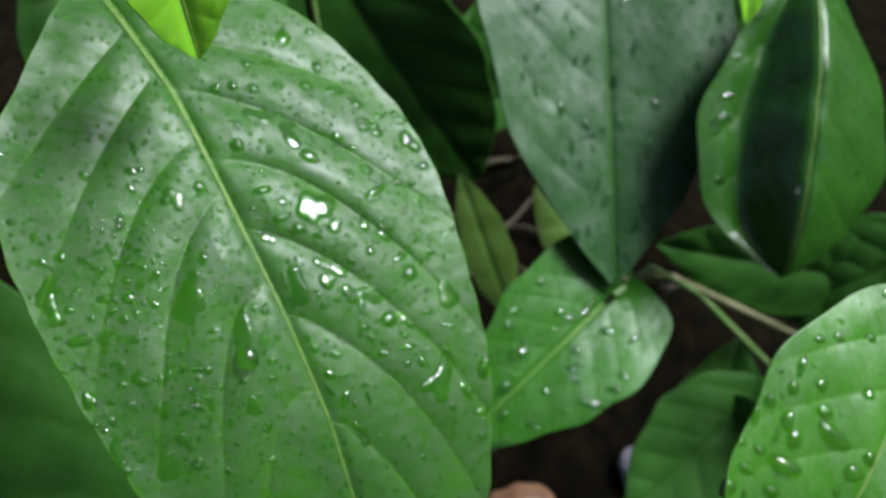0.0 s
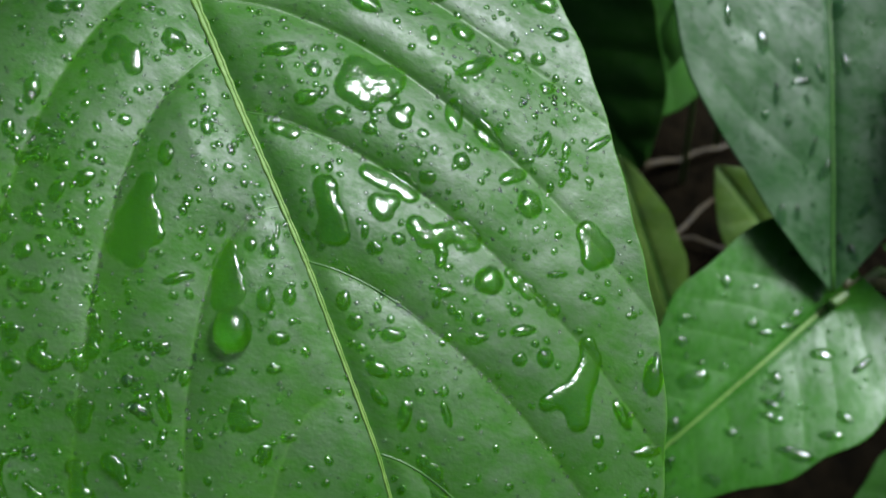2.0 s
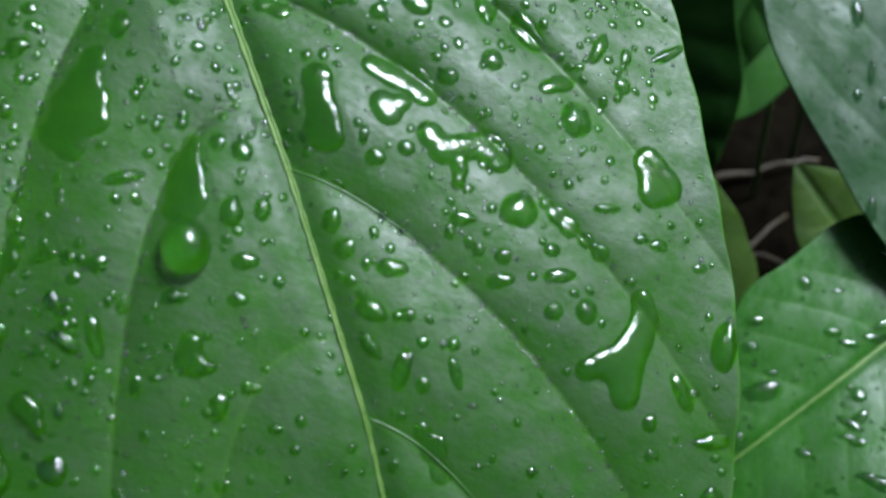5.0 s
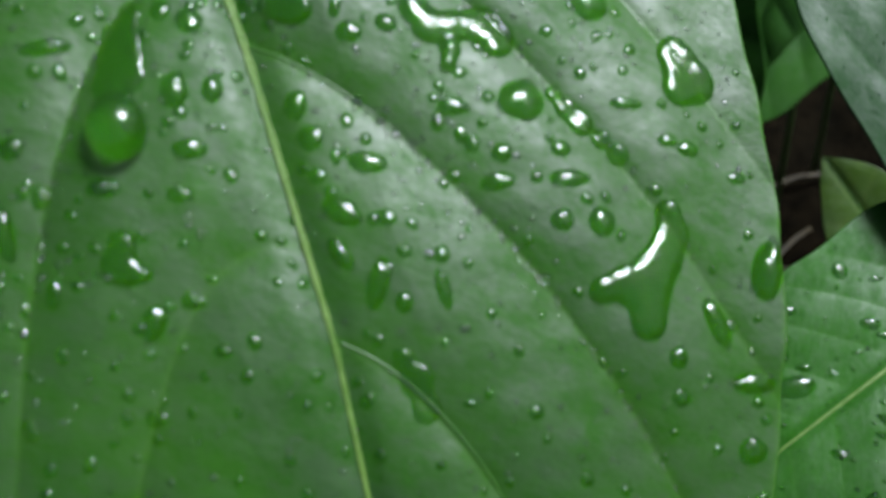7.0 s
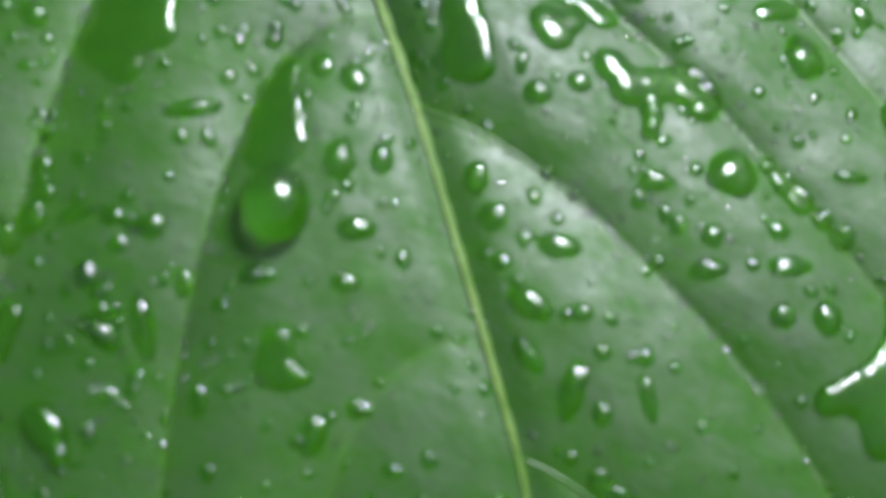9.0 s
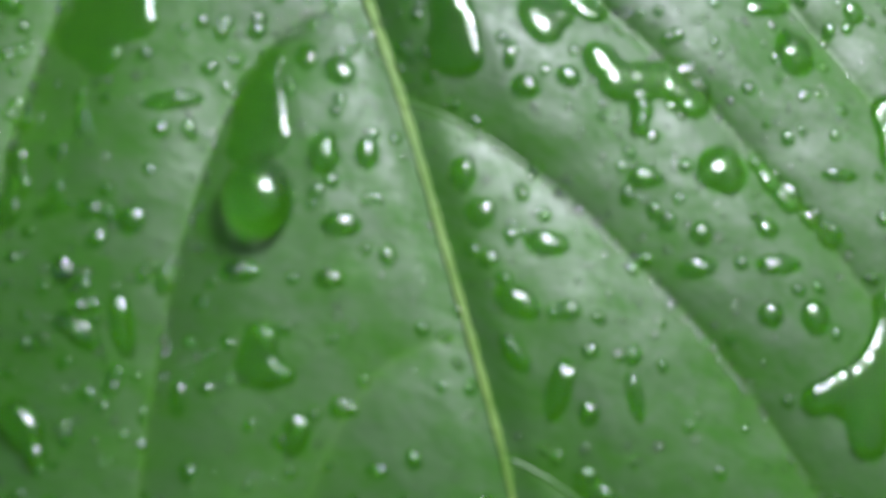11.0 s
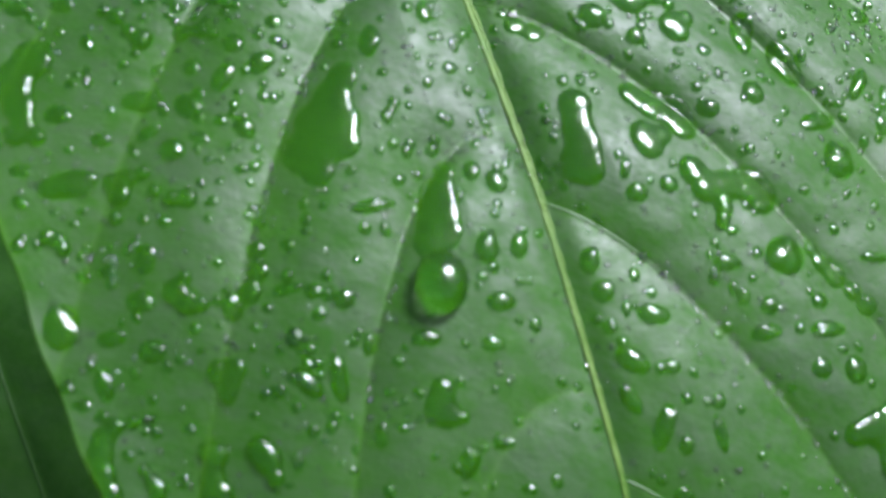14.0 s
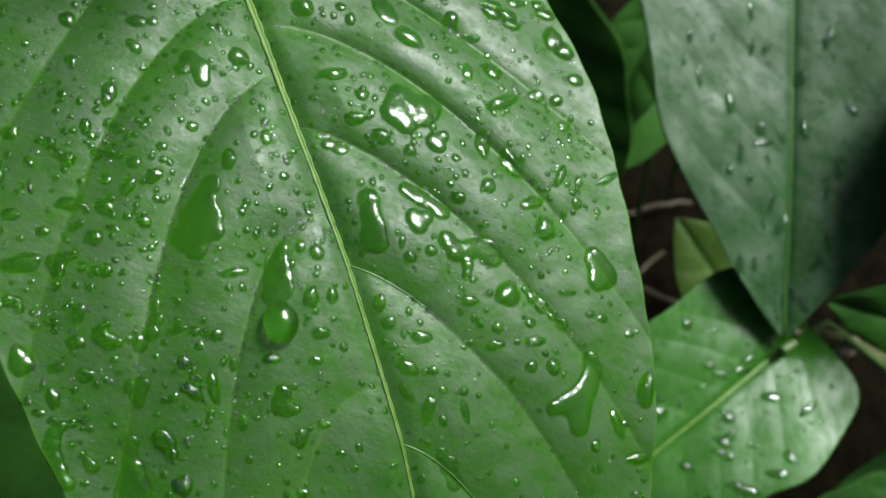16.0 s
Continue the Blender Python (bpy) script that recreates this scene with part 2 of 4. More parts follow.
# ---------------------------------------------------------------- ground
def build_ground():
    ring = np.concatenate([np.linspace(0.0, 0.6, 61)[1:], np.geomspace(0.65, 400, 26)])
    seg = 120
    v, f = [(0.05, 0.2, 0.0)], []
    for r in ring:
        for j in range(seg):
            a = 2 * math.pi * j / seg
            x, y = 0.05 + r * math.cos(a), 0.2 + r * math.sin(a)
            z = 0.006 * noise.noise((x * 30, y * 30, 1)) + 0.004 * noise.noise((x * 90, y * 90, 2)) if r < 3 else 0
            v.append((x, y, z))
    for j in range(seg):
        f.append((0, 1 + j, 1 + (j + 1) % seg))
    for i in range(len(ring) - 1):
        for j in range(seg):
            a, b = 1 + i * seg + j, 1 + i * seg + (j + 1) % seg
            f.append((a, a + seg, b + seg, b))
    g = new("ground", mesh_from("ground", v, f, SHADED_SOIL))
    tagged(g, "wet brown garden soil, darkened in colour for the shade under the plants", "ground", kind="structure")


build_ground()

# ---------------------------------------------------------------- the broad wet leaf
BROAD = Matrix(((0.8082, -0.4554, 0.3734, -0.02365), (0.5837, 0.7038, -0.4049, 0.07314), (-0.0784, 0.5452, 0.8346, 0.25814), (0, 0, 0, 1)))
RIGHT_EDGE = smooth_curve([(-66, -9), (-56, 6), (-50, 12), (-42, 18.3), (-35, 21.8), (-28, 25.4), (-19, 28.9), (-11, 30.6), (0, 33.2), (11, 35.2), (22, 35.2), (33, 32.4), (41, 29.6), (48, 25.4), (55, 18), (60, 9), (63, 1)])
LEFT_EDGE = smooth_curve([(-66, -9), (-57, -14), (-45, -20), (-30, -26.5), (-12, -30), (0, -31.1), (12, -31.4), (25, -30.8), (36, -28), (43, -24), (48, -18), (55, -11), (60, -5), (63, 0)])
RIB = smooth_curve([(-66, -9), (-45, -5.5), (-29, -2.6), (-18, -1.1), (0, 0), (14, 0.4), (26, 1.0), (38, 1.7), (57, 0.4), (63, 0.4)])
# lateral veins on each side: start on the midrib, slope, bend
SIDE_VEINS = {
    -1: [(-60, 1.0, 0.1), (-46, 0.5, 0.12), (-30, -0.1, 0.12), (-12.2, -0.55, 0.11), (5.3, -0.3, 0.090), (20.8, 0.22, 0.042), (30.0, 0.16, 0.0273), (42.6, 0.5, 0.012), (51, 0.5, 0.004), (66, 0.5, 0.0)],
    1: [(-60, 1.2, 0.1), (-46, 1.1, 0.1), (-31, 0.9, 0.1), (-17.6, 0.8, 0.1), (0.1, 0.755, 0.055), (14.6, 0.6, 0.041), (25.8, 0.2, 0.042), (39, 0.55, 0.018), (50, 0.55, 0.008), (66, 0.5, 0.0)],
}


def broad_height(X, Y):
    """Height of the broad leaf over its own plane, in mm: a dome, quilted between sunken veins."""
    X, Y = np.asarray(X, float), np.asarray(Y, float)
    z = -0.0037 * X + 0.021 * Y - 0.00317 * X * X - 0.00129 * X * Y - 0.00368 * Y * Y
    d = X - RIB(Y)
    quilt = np.zeros_like(z)
    for side in (-1, 1):
        ad = np.maximum(d * side, 0)
        lines = [y0 - a * ad - b * ad * ad for y0, a, b in SIDE_VEINS[side]]
        for lo, hi in zip(lines, lines[1:]):
            gap = np.maximum(hi - lo, 2.0)
            q = np.clip((Y - lo) / gap, 0, 1)
            # the panels fall steeply on the side that looks to the left
            q = q ** 1.2 if side < 0 else 1 - (1 - q) ** 1.2
            arch = (4 * q * (1 - q)) ** 0.8
            fade = np.clip(ad / 5.0, 0, 1) ** 0.7 * (1 - (0.55 * np.clip((ad - 18) / 14, 0, 1) if side > 0 else 0.75 * np.clip((ad - 9) / 14, 0, 1)))
            quilt += np.where((d * side > 0) & (Y >= lo) & (Y < hi), arch * fade * np.minimum(gap, 13) * 0.085 * np.interp(Y, [-30, -8, 6], [0.4, 0.55, 1.0]), 0)
    z = z + quilt - 0.38 * np.exp(-(d / 1.1) ** 2)
    z = z + 0.10 * wobble(X, Y, 14, 3) + 0.035 * wobble(X, Y, 4.5, 5)
    edge = np.maximum(X - (RIGHT_EDGE(Y) - 5), (LEFT_EDGE(Y) + 5) - X)
    return z + np.clip(edge, 0, 6) ** 2 * 0.02


def vein_lines(X, Y):
    d = X - RIB(Y)
    near = np.full(np.shape(X), 9.0)
    for side in (-1, 1):
        ad = np.maximum(d * side, 0)
        for y0, a, b in SIDE_VEINS[side]:
            slope = np.sqrt(1 + (a + 2 * b * ad) ** 2)
            near = np.where(d * side > 0, np.minimum(near, np.abs(Y - (y0 - a * ad - b * ad * ad)) / slope), near)
    return near


def build_broad_leaf():
    leaf = new("broad_leaf")
    leaf.matrix_world = BROAD
    tagged(leaf, "large glossy green leaf with sunken veins, wet with rain", "leaf")
    s = np.linspace(-66, 63, 680)
    r = np.linspace(0, 1, 400)
    Y = np.repeat(s[:, None], len(r), 1)
    lo, hi = LEFT_EDGE(s)[:, None], RIGHT_EDGE(s)[:, None]
    hi = np.maximum(hi, lo + 0.3)
    rip = 0.10 * np.sin(s * 0.9)[:, None] * (2 * r[None] - 1)
    X = lo + (hi - lo) * r[None] + rip
    Z = broad_height(X, Y)
    near = vein_lines(X, Y)
    vein = 0.28 * np.exp(-(near / 0.2) ** 2) + 0.10 * np.exp(-(near / 1.2) ** 2)
    rim = np.minimum(X - lo, hi - X)
    vein = np.maximum(vein, 0.55 * np.exp(-(rim / 0.28) ** 2))
    blade = part("blade", sheet("blade", X * MM, Y * MM, Z * MM, 0.00035, LEAF, vein), leaf)
    ys = np.linspace(62, -64, 420)
    xs = RIB(ys)
    zs = broad_height(xs, ys)
    rad = np.interp(ys, [-64, -20, 10, 62], [0.09, 0.20, 0.33, 0.68])
    part("midrib", ribbed("midrib", [(x * MM, y * MM, (z + 0.02) * MM) for x, y, z in zip(xs, ys, zs)], rad * MM, MIDRIB, 4), leaf, "pale yellow-green midrib")
    for side in (-1, 1):
        for y0, a, b in SIDE_VEINS[side][4 if side < 0 else 1:-1]:
            pts, rads = [], []
            for k in np.linspace(0, 34, 70):
                y = y0 - a * k - b * k * k
                x = float(RIB(y0)) * max(0, 1 - k / 8) + float(RIB(y)) * min(1, k / 8) + side * k
                if not LEFT_EDGE(y) + 2.5 < x < RIGHT_EDGE(y) - 2.5 or y < -63:
                    break
                pts.append((x * MM, y * MM, (float(broad_height(x, y)) - 0.04) * MM))
                rads.append((0.13 - 0.08 * k / 34) * MM)
            if len(pts) > 4:
                part("vein", tube("vein", pts, rads, VEIN, 6, 0.6), leaf)
    foot = [(0.4, 62, float(broad_height(0.4, 62))), (0.8, 72, -19.0), (2, 86, -30), (6, 100, -46), (12, 112, -66)]
    part("petiole", tube("petiole", [(x * MM, y * MM, z * MM) for x, y, z in foot], [0.0009, 0.0011, 0.0012, 0.0013, 0.0014], STEM), leaf, "green leaf stalk")
    return blade, X, Y, Z


BLADE, BLADE_X, BLADE_Y, BLADE_Z = build_broad_leaf()


def seat(x, y):
    """Height of the blade at places on it, looked up on its grid."""
    r, c = BLADE_X.shape
    i = np.clip((y + 66) / 129 * (r - 1), 0, r - 1.001)
    lo, hi = LEFT_EDGE(y), RIGHT_EDGE(y)
    j = np.clip((x - lo) / np.maximum(hi - lo, 0.3) * (c - 1), 0, c - 1.001)
    i0, j0 = i.astype(int), j.astype(int)
    u, v = i - i0, j - j0
    return (BLADE_Z[i0, j0] * (1 - u) + BLADE_Z[i0 + 1, j0] * u) * (1 - v) + (BLADE_Z[i0, j0 + 1] * (1 - u) + BLADE_Z[i0 + 1, j0 + 1] * u) * v


BLADE_WET = np.zeros_like(BLADE_X)


# ---------------------------------------------------------------- the other leaves
def build_leaf(name, base, tip, wide, normal, label, material, peak=0.42, heart=0.0, fold=8.0, droop=0.12, quilt=0.6, veins=7, curl=0.0, seed=1, parent=None, stalk=None, fine=False, fluted=0.0):
    """A leaf from base to tip (metres), wide mm from the midrib to the edge, its upper face towards normal."""
    rng = np.random.RandomState(seed)
    base, tip = Vector(base), Vector(tip)
    y = (tip - base)
    length = y.length / MM
    y.normalize()
    z = Vector(normal)
    z = (z - y * z.dot(y)).normalized()
    x = y.cross(z)
    m = Matrix(((x.x, y.x, z.x, base.x), (x.y, y.y, z.y, base.y), (x.z, y.z, z.z, base.z), (0, 0, 0, 1)))
    s = np.linspace(0, 1, 260 if fine else 100)
    r = np.linspace(-1, 1, 141 if fine else 51)
    mid = len(r) // 2
    k = peak / (1 - peak)
    prof = s ** (0.75 * k) * (1 - s) ** 0.85
    prof = prof / prof.max()
    prof = np.maximum(prof, 0.012)
    S, R = np.meshgrid(s, r, indexing="ij")
    wav = 1 + 0.03 * np.sin(S * 23 + seed) * np.sign(R)
    X = R * prof[:, None] * wide * wav
    Y = S * length - heart * length * 0.16 * np.abs(R) ** 1.5 * np.exp(-(S / 0.16) ** 2)
    ax = np.abs(X)
    arch = np.zeros_like(X)
    near = np.full_like(X, 9.0)
    if veins:
        step = length / (veins + 1.0)
        ph = (Y - ax * 0.55 - 0.012 * ax * ax) / step + 0.3 * np.sign(R)
        q = ph - np.floor(ph)
        arch = quilt * (4 * q * (1 - q)) ** 0.8 * np.clip(ax / 4, 0, 1) * np.clip((1.02 - np.abs(R)) * 3, 0, 1)
        near = np.minimum(q, 1 - q) * step * 0.75
    Z = ax * math.tan(radians(fold)) - droop * length * (2 * S - 1) ** 2 * 0.5 + arch - 0.4 * np.exp(-(X / 1.0) ** 2)
    if fluted:
        flute = smooth_curve([(-1, -0.7), (-0.5, 0.1), (-0.06, 0.8), (0.05, 0.7), (0.5, -1.0), (0.78, -0.5), (1, -0.35)], 200, 70)
        Z = Z + fluted * flute(R) * np.clip(prof[:, None] * 1.3, 0, 1)
    Z = Z + 0.35 * wobble(X, Y, 22, seed) + curl * np.abs(R) ** 3 * wide * 0.2 * np.sin(S * 7 + seed)
    vein = 0.10 * np.exp(-(near / 0.4) ** 2)
    leaf = parent
    mesh = sheet("blade", X * MM, Y * MM, Z * MM, 0.0003, material, vein)
    rib_pts = [(0, float(Y[i, mid]) * MM, float(Z[i, mid]) * MM) for i in np.linspace(0, len(s) - 1, 30).astype(int)]
    rib = tube("midrib", rib_pts, [(0.55 - 0.42 * i / 29) * MM for i in range(30)], MIDRIB if material in (LEAF, LEAF_FRESH, LEAF_WET, LEAF_BRIGHT, LEAF_SHINY) else VEIN, 8, 0.7)
    if parent is None:
        leaf = new(name)
        leaf.matrix_world = m
        tagged(leaf, label, "leaf")
        blade = part("blade", mesh, leaf)
        part("midrib", rib, leaf)
    else:
        leaf = blade = part("leaf", mesh, parent, label)
        leaf.matrix_world = m
        part("midrib", rib, leaf)
    if stalk:
        inv = m.inverted()
        part("petiole", tube("petiole", [inv @ Vector(p) for p in stalk], [0.0009 + 0.0002 * i for i in range(len(stalk))], STEM), leaf)
    return m, X, Y, Z, blade


UPN = (0.25, -0.45, 0.86)
# two leaves and their stalks on one shoot
shoot = new("leafy_shoot")
tagged(shoot, "shoot with two wet green leaves on thin stalks", "plant")
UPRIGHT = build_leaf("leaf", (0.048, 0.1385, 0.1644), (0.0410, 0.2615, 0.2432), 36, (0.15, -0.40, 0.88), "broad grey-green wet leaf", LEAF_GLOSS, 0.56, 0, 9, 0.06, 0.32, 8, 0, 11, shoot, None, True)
HEART = build_leaf("leaf", (0.0472, 0.1391, 0.1590), (0.0024, 0.0997, 0.1446), 22, (0.22, -0.31, 0.92), "heart-shaped glossy wet leaf", LEAF_WET, 0.24, 1.0, 6, 0.10, 0.10, 6, 0.1, 12, shoot, None, True)
part("stem", tube("stem", [(0.0502, 0.145, 0.158), (0.060, 0.153, 0.1475), (0.0705, 0.1591, 0.1374), (0.092, 0.154, 0.128), (0.1161, 0.1479, 0.1174), (0.15, 0.14, 0.09), (0.17, 0.14, -0.01)], [0.0012, 0.0014, 0.0015, 0.0014, 0.0015, 0.0018, 0.002], STALK), shoot, "olive-brown stem")
part("node", tube("node", [(0.0665, 0.155, 0.1385), (0.0685, 0.1565, 0.1375), (0.071, 0.158, 0.1370), (0.073, 0.158, 0.1355)], [0.0008, 0.0024, 0.0026, 0.0010], NODE, 10), shoot, "pinkish beige joint of the stem")
part("petiole", tube("petiole", [(0.0472, 0.1391, 0.1590), (0.062, 0.157, 0.1465), (0.0789, 0.1562, 0.1329), (0.1044, 0.1413, 0.1127), (0.125, 0.13, 0.09), (0.13, 0.13, -0.01)], [0.0011, 0.0011, 0.0012, 0.0012, 0.0014, 0.0015], STEM), shoot)

NEAR_RIGHT = build_leaf("leaf", (0.0878, 0.0856, 0.2446), (0.049, 0.0258, 0.2149), 24, (0.1, -0.5, 0.85), "bright green wet leaf with raised ribs and drops", LEAF_BRIGHT, 0.45, 0, 5, 0.10, 0.24, 6, 0, 13, None, [(0.0878, 0.0856, 0.2446), (0.105, 0.11, 0.235), (0.12, 0.13, 0.18), (0.125, 0.135, -0.01)], True)
FOLDED = build_leaf("leaf", (0.0972, 0.208, 0.2326), (0.0886, 0.1305, 0.1808), 26, (0.05, -0.5, 0.85), "bright glossy wet leaf with a deep fold along its midrib", LEAF_SHINY, 0.66, 0, -8, 0.17, 0.5, 5, 0, 14, None, [(0.0864, 0.19, 0.2444), (0.09, 0.21, 0.25), (0.11, 0.24, 0.2), (0.13, 0.26, -0.01)], True, 7.5)
build_leaf("young_leaf", (-0.0361, 0.1028, 0.3079), (-0.033, 0.0944, 0.2898), 7, (0.2, -0.5, 0.8), "small fresh yellow-green young leaf with pointed tip", LEAF_FRESH, 0.4, 0, 10, 0.05, 0.2, 4, 0, 15, None, [(-0.0361, 0.1028, 0.3079), (-0.03, 0.12, 0.325), (-0.03, 0.16, 0.30), (-0.03, 0.2, -0.01)])
build_leaf("young_leaf", (0.0626, 0.1563, 0.2575), (0.0621, 0.1475, 0.2489), 3, (0.2, -0.5, 0.8), "tiny fresh yellow-green leaf tip", LEAF_FRESH, 0.4, 0, 10, 0.05, 0.1, 3, 0, 25, None, [(0.0626, 0.1563, 0.2575), (0.064, 0.17, 0.30), (0.075, 0.25, 0.28), (0.09, 0.30, -0.01)])
build_leaf("leaf", (-0.0534, 0.1502, 0.2837), (-0.0682, 0.1142, 0.2524), 14, UPN, "mid-green leaf tucked behind the broad leaf", LEAF, 0.5, 0, 6, 0.05, 0.5, 5, 0, 16, None, [(-0.0534, 0.1502, 0.2837), (-0.05, 0.17, 0.27), (-0.04, 0.2, -0.01)])
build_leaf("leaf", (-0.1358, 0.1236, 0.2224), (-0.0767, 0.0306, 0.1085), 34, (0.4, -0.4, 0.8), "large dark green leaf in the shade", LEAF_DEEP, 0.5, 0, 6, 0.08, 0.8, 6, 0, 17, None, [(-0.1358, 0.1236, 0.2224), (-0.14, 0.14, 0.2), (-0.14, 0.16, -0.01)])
build_leaf("leaf", (0.0254, 0.1803, 0.079), (0.0061, 0.2105, 0.1245), 9, (0.2, -0.7, 0.6), "narrow olive-green leaf low over the soil", LEAF_OLIVE, 0.5, 0, 5, 0.05, 0.2, 4, 0, 18, None, [(0.0254, 0.1803, 0.079), (0.03, 0.18, 0.04), (0.03, 0.18, -0.01)])
build_leaf("leaf", (0.0625, 0.1765, 0.1007), (0.0308, 0.1947, 0.1379), 13, (0.2, -0.6, 0.7), "olive-green leaf in the shade", LEAF_OLIVE, 0.5, 0, 5, 0.05, 0.3, 4, 0, 19, None, [(0.0625, 0.1765, 0.1007), (0.07, 0.18, 0.05), (0.07, 0.18, -0.01)])
for i, (b, t, w) in enumerate([
    ((-0.044, 0.254, 0.192), (0.014, 0.226, 0.099), 30),
    ((0.0829, 0.0911, 0.0348), (0.1033, 0.1637, 0.0918), 22),
    ((0.163, 0.175, 0.136), (0.113, 0.165, 0.105), 20),
    ((0.094, 0.278, 0.160), (0.125, 0.213, 0.114), 24),
    ((-0.158, 0.076, 0.067), (-0.119, 0.141, 0.113), 26),
    ((0.119, 0.098, 0.082), (0.090, 0.152, 0.071), 20),
    ((0.036, 0.299, 0.149), (0.010, 0.262, 0.100), 14),
    ((0.175, 0.161, 0.065), (0.138, 0.200, 0.080), 22),
    ((0.1529, 0.1709, 0.1151), (0.07, 0.1751, 0.1302), 17),
    ((0.0514, 0.3232, 0.118), (-0.0057, 0.2647, 0.077), 24),
    ((0.115, 0.150, 0.085), (0.062, 0.108, 0.070), 22),
    ((-0.235, 0.262, 0.185), (-0.178, 0.192, 0.135), 30),
]):
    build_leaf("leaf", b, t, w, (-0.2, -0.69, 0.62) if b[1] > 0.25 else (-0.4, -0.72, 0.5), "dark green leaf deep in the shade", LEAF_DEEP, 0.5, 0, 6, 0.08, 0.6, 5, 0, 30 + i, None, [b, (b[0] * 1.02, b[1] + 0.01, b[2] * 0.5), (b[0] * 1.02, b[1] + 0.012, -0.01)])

# leaves added out of view to shade the low leaves and the soil
for i, (b, t, w) in enumerate([
    ((0.24, 0.20, 0.22), (0.165, 0.19, 0.17), 32),
    ((0.26, 0.26, 0.24), (0.17, 0.25, 0.17), 34),
    ((0.25, 0.13, 0.20), (0.165, 0.12, 0.15), 32),
    ((0.22, 0.32, 0.22), (0.13, 0.33, 0.15), 34),
    ((0.30, 0.17, 0.28), (0.21, 0.16, 0.24), 36),
    ((0.30, 0.24, 0.29), (0.21, 0.22, 0.25), 36),
    ((0.20, 0.06, 0.17), (0.13, 0.08, 0.11), 30),
    ((0.12, 0.39, 0.20), (0.04, 0.36, 0.13), 32),
    ((0.02, 0.42, 0.22), (-0.03, 0.34, 0.14), 32),
    ((-0.10, 0.36, 0.22), (-0.06, 0.28, 0.13), 30),
    ((0.31, 0.10, 0.26), (0.22, 0.09, 0.21), 34),
    ((0.19, 0.30, 0.215), (0.11, 0.285, 0.17), 34),
    ((0.17, 0.36, 0.21), (0.09, 0.35, 0.16), 34),
    ((0.205, 0.10, 0.215), (0.13, 0.09, 0.175), 32),
    ((0.215, 0.16, 0.235), (0.14, 0.15, 0.19), 32),
    ((0.28, 0.33, 0.28), (0.20, 0.30, 0.22), 34),
]):
    build_leaf("leaf", b, t, w, (0.35, -0.35, 0.85), "dark green leaf added out of view to shade the soil", LEAF_DEEP, 0.5, 0, 6, 0.10, 0.6, 5, 0, 60 + i, None, [b, (b[0] + 0.02, b[1] + 0.01, b[2] * 0.9), (b[0] + 0.04, b[1] + 0.012, -0.01)])

# ---------------------------------------------------------------- litter on the soil
rng = random.Random(7)


def build_twig(a, b, rad, label):
    a, b = Vector(a), Vector(b)
    pts = [a.lerp(b, k / 8) + Vector((rng.uniform(-1, 1), rng.uniform(-1, 1), rng.uniform(-0.5, 0.5))) * 0.0015 for k in range(9)]
    t = new("twig", tube("twig", pts, [rad * (1.1 - 0.06 * k) for k in range(9)], TWIG, 8))
    tagged(t, label, "twig")


build_twig((0.02, 0.3168, 0.004), (0.064, 0.3313, 0.004), 0.0016, "thin dry yellowish twig lying on wet soil")
build_twig((0.016, 0.262, 0.006), (0.045, 0.245, 0.006), 0.0018, "short brown twig lying on wet soil")
build_twig((-0.02, 0.29, 0.004), (0.06, 0.27, 0.004), 0.0012, "thin brown twig lying on wet soil")
build_twig((0.0, 0.235, 0.004), (0.05, 0.30, 0.004), 0.0014, "crooked brown twig lying on wet soil")


def build_stone(x, y, size, seed, label, material):
    bm = bmesh.new()
    bmesh.ops.create_icosphere(bm, subdivisions=3, radius=1)
    for v in bm.verts:
        k = 1 + 0.28 * noise.noise(v.co * 1.1 + Vector((seed, 0, 0))) + 0.06 * noise.noise(v.co * 4)
        v.co = Vector((v.co.x * k * size, v.co.y * k * size * 0.75, v.co.z * k * size * 0.5))
    me = bpy.data.meshes.new("stone")
    bm.to_mesh(me)
    bm.free()
    me.materials.append(material)
    me.polygons.foreach_set("use_smooth", [True] * len(me.polygons))
    ob = new("stone", me)
    ob.location = (x, y, size * 0.3)
    tagged(ob, label, "stone")


build_stone(0.0885, 0.1500, 0.015, 3, "pale grey stone lying on the soil", STONE)
build_stone(0.0326, 0.134, 0.014, 8, "pinkish brown stone lying on the soil", DEAD)

# ---------------------------------------------------------------- rain on the broad leaf
GROUP = "raindrops on the broad leaf"


def finish_drop(verts, faces, x, y, z0, name, label):
    ob = new(name, mesh_from(name, verts, faces, WATER))
    ob.matrix_world = BROAD @ Matrix.Translation((x * MM, y * MM, z0 * MM))
    tagged(ob, label, "water drop", GROUP)
    return ob


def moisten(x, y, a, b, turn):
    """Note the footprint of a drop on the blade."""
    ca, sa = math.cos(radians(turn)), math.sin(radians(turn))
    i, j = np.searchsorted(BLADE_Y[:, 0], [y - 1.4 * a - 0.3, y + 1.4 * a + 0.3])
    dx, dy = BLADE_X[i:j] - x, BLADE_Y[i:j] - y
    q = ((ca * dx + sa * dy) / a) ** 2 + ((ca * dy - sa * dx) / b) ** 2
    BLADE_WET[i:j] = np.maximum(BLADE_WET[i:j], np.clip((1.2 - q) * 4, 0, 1))


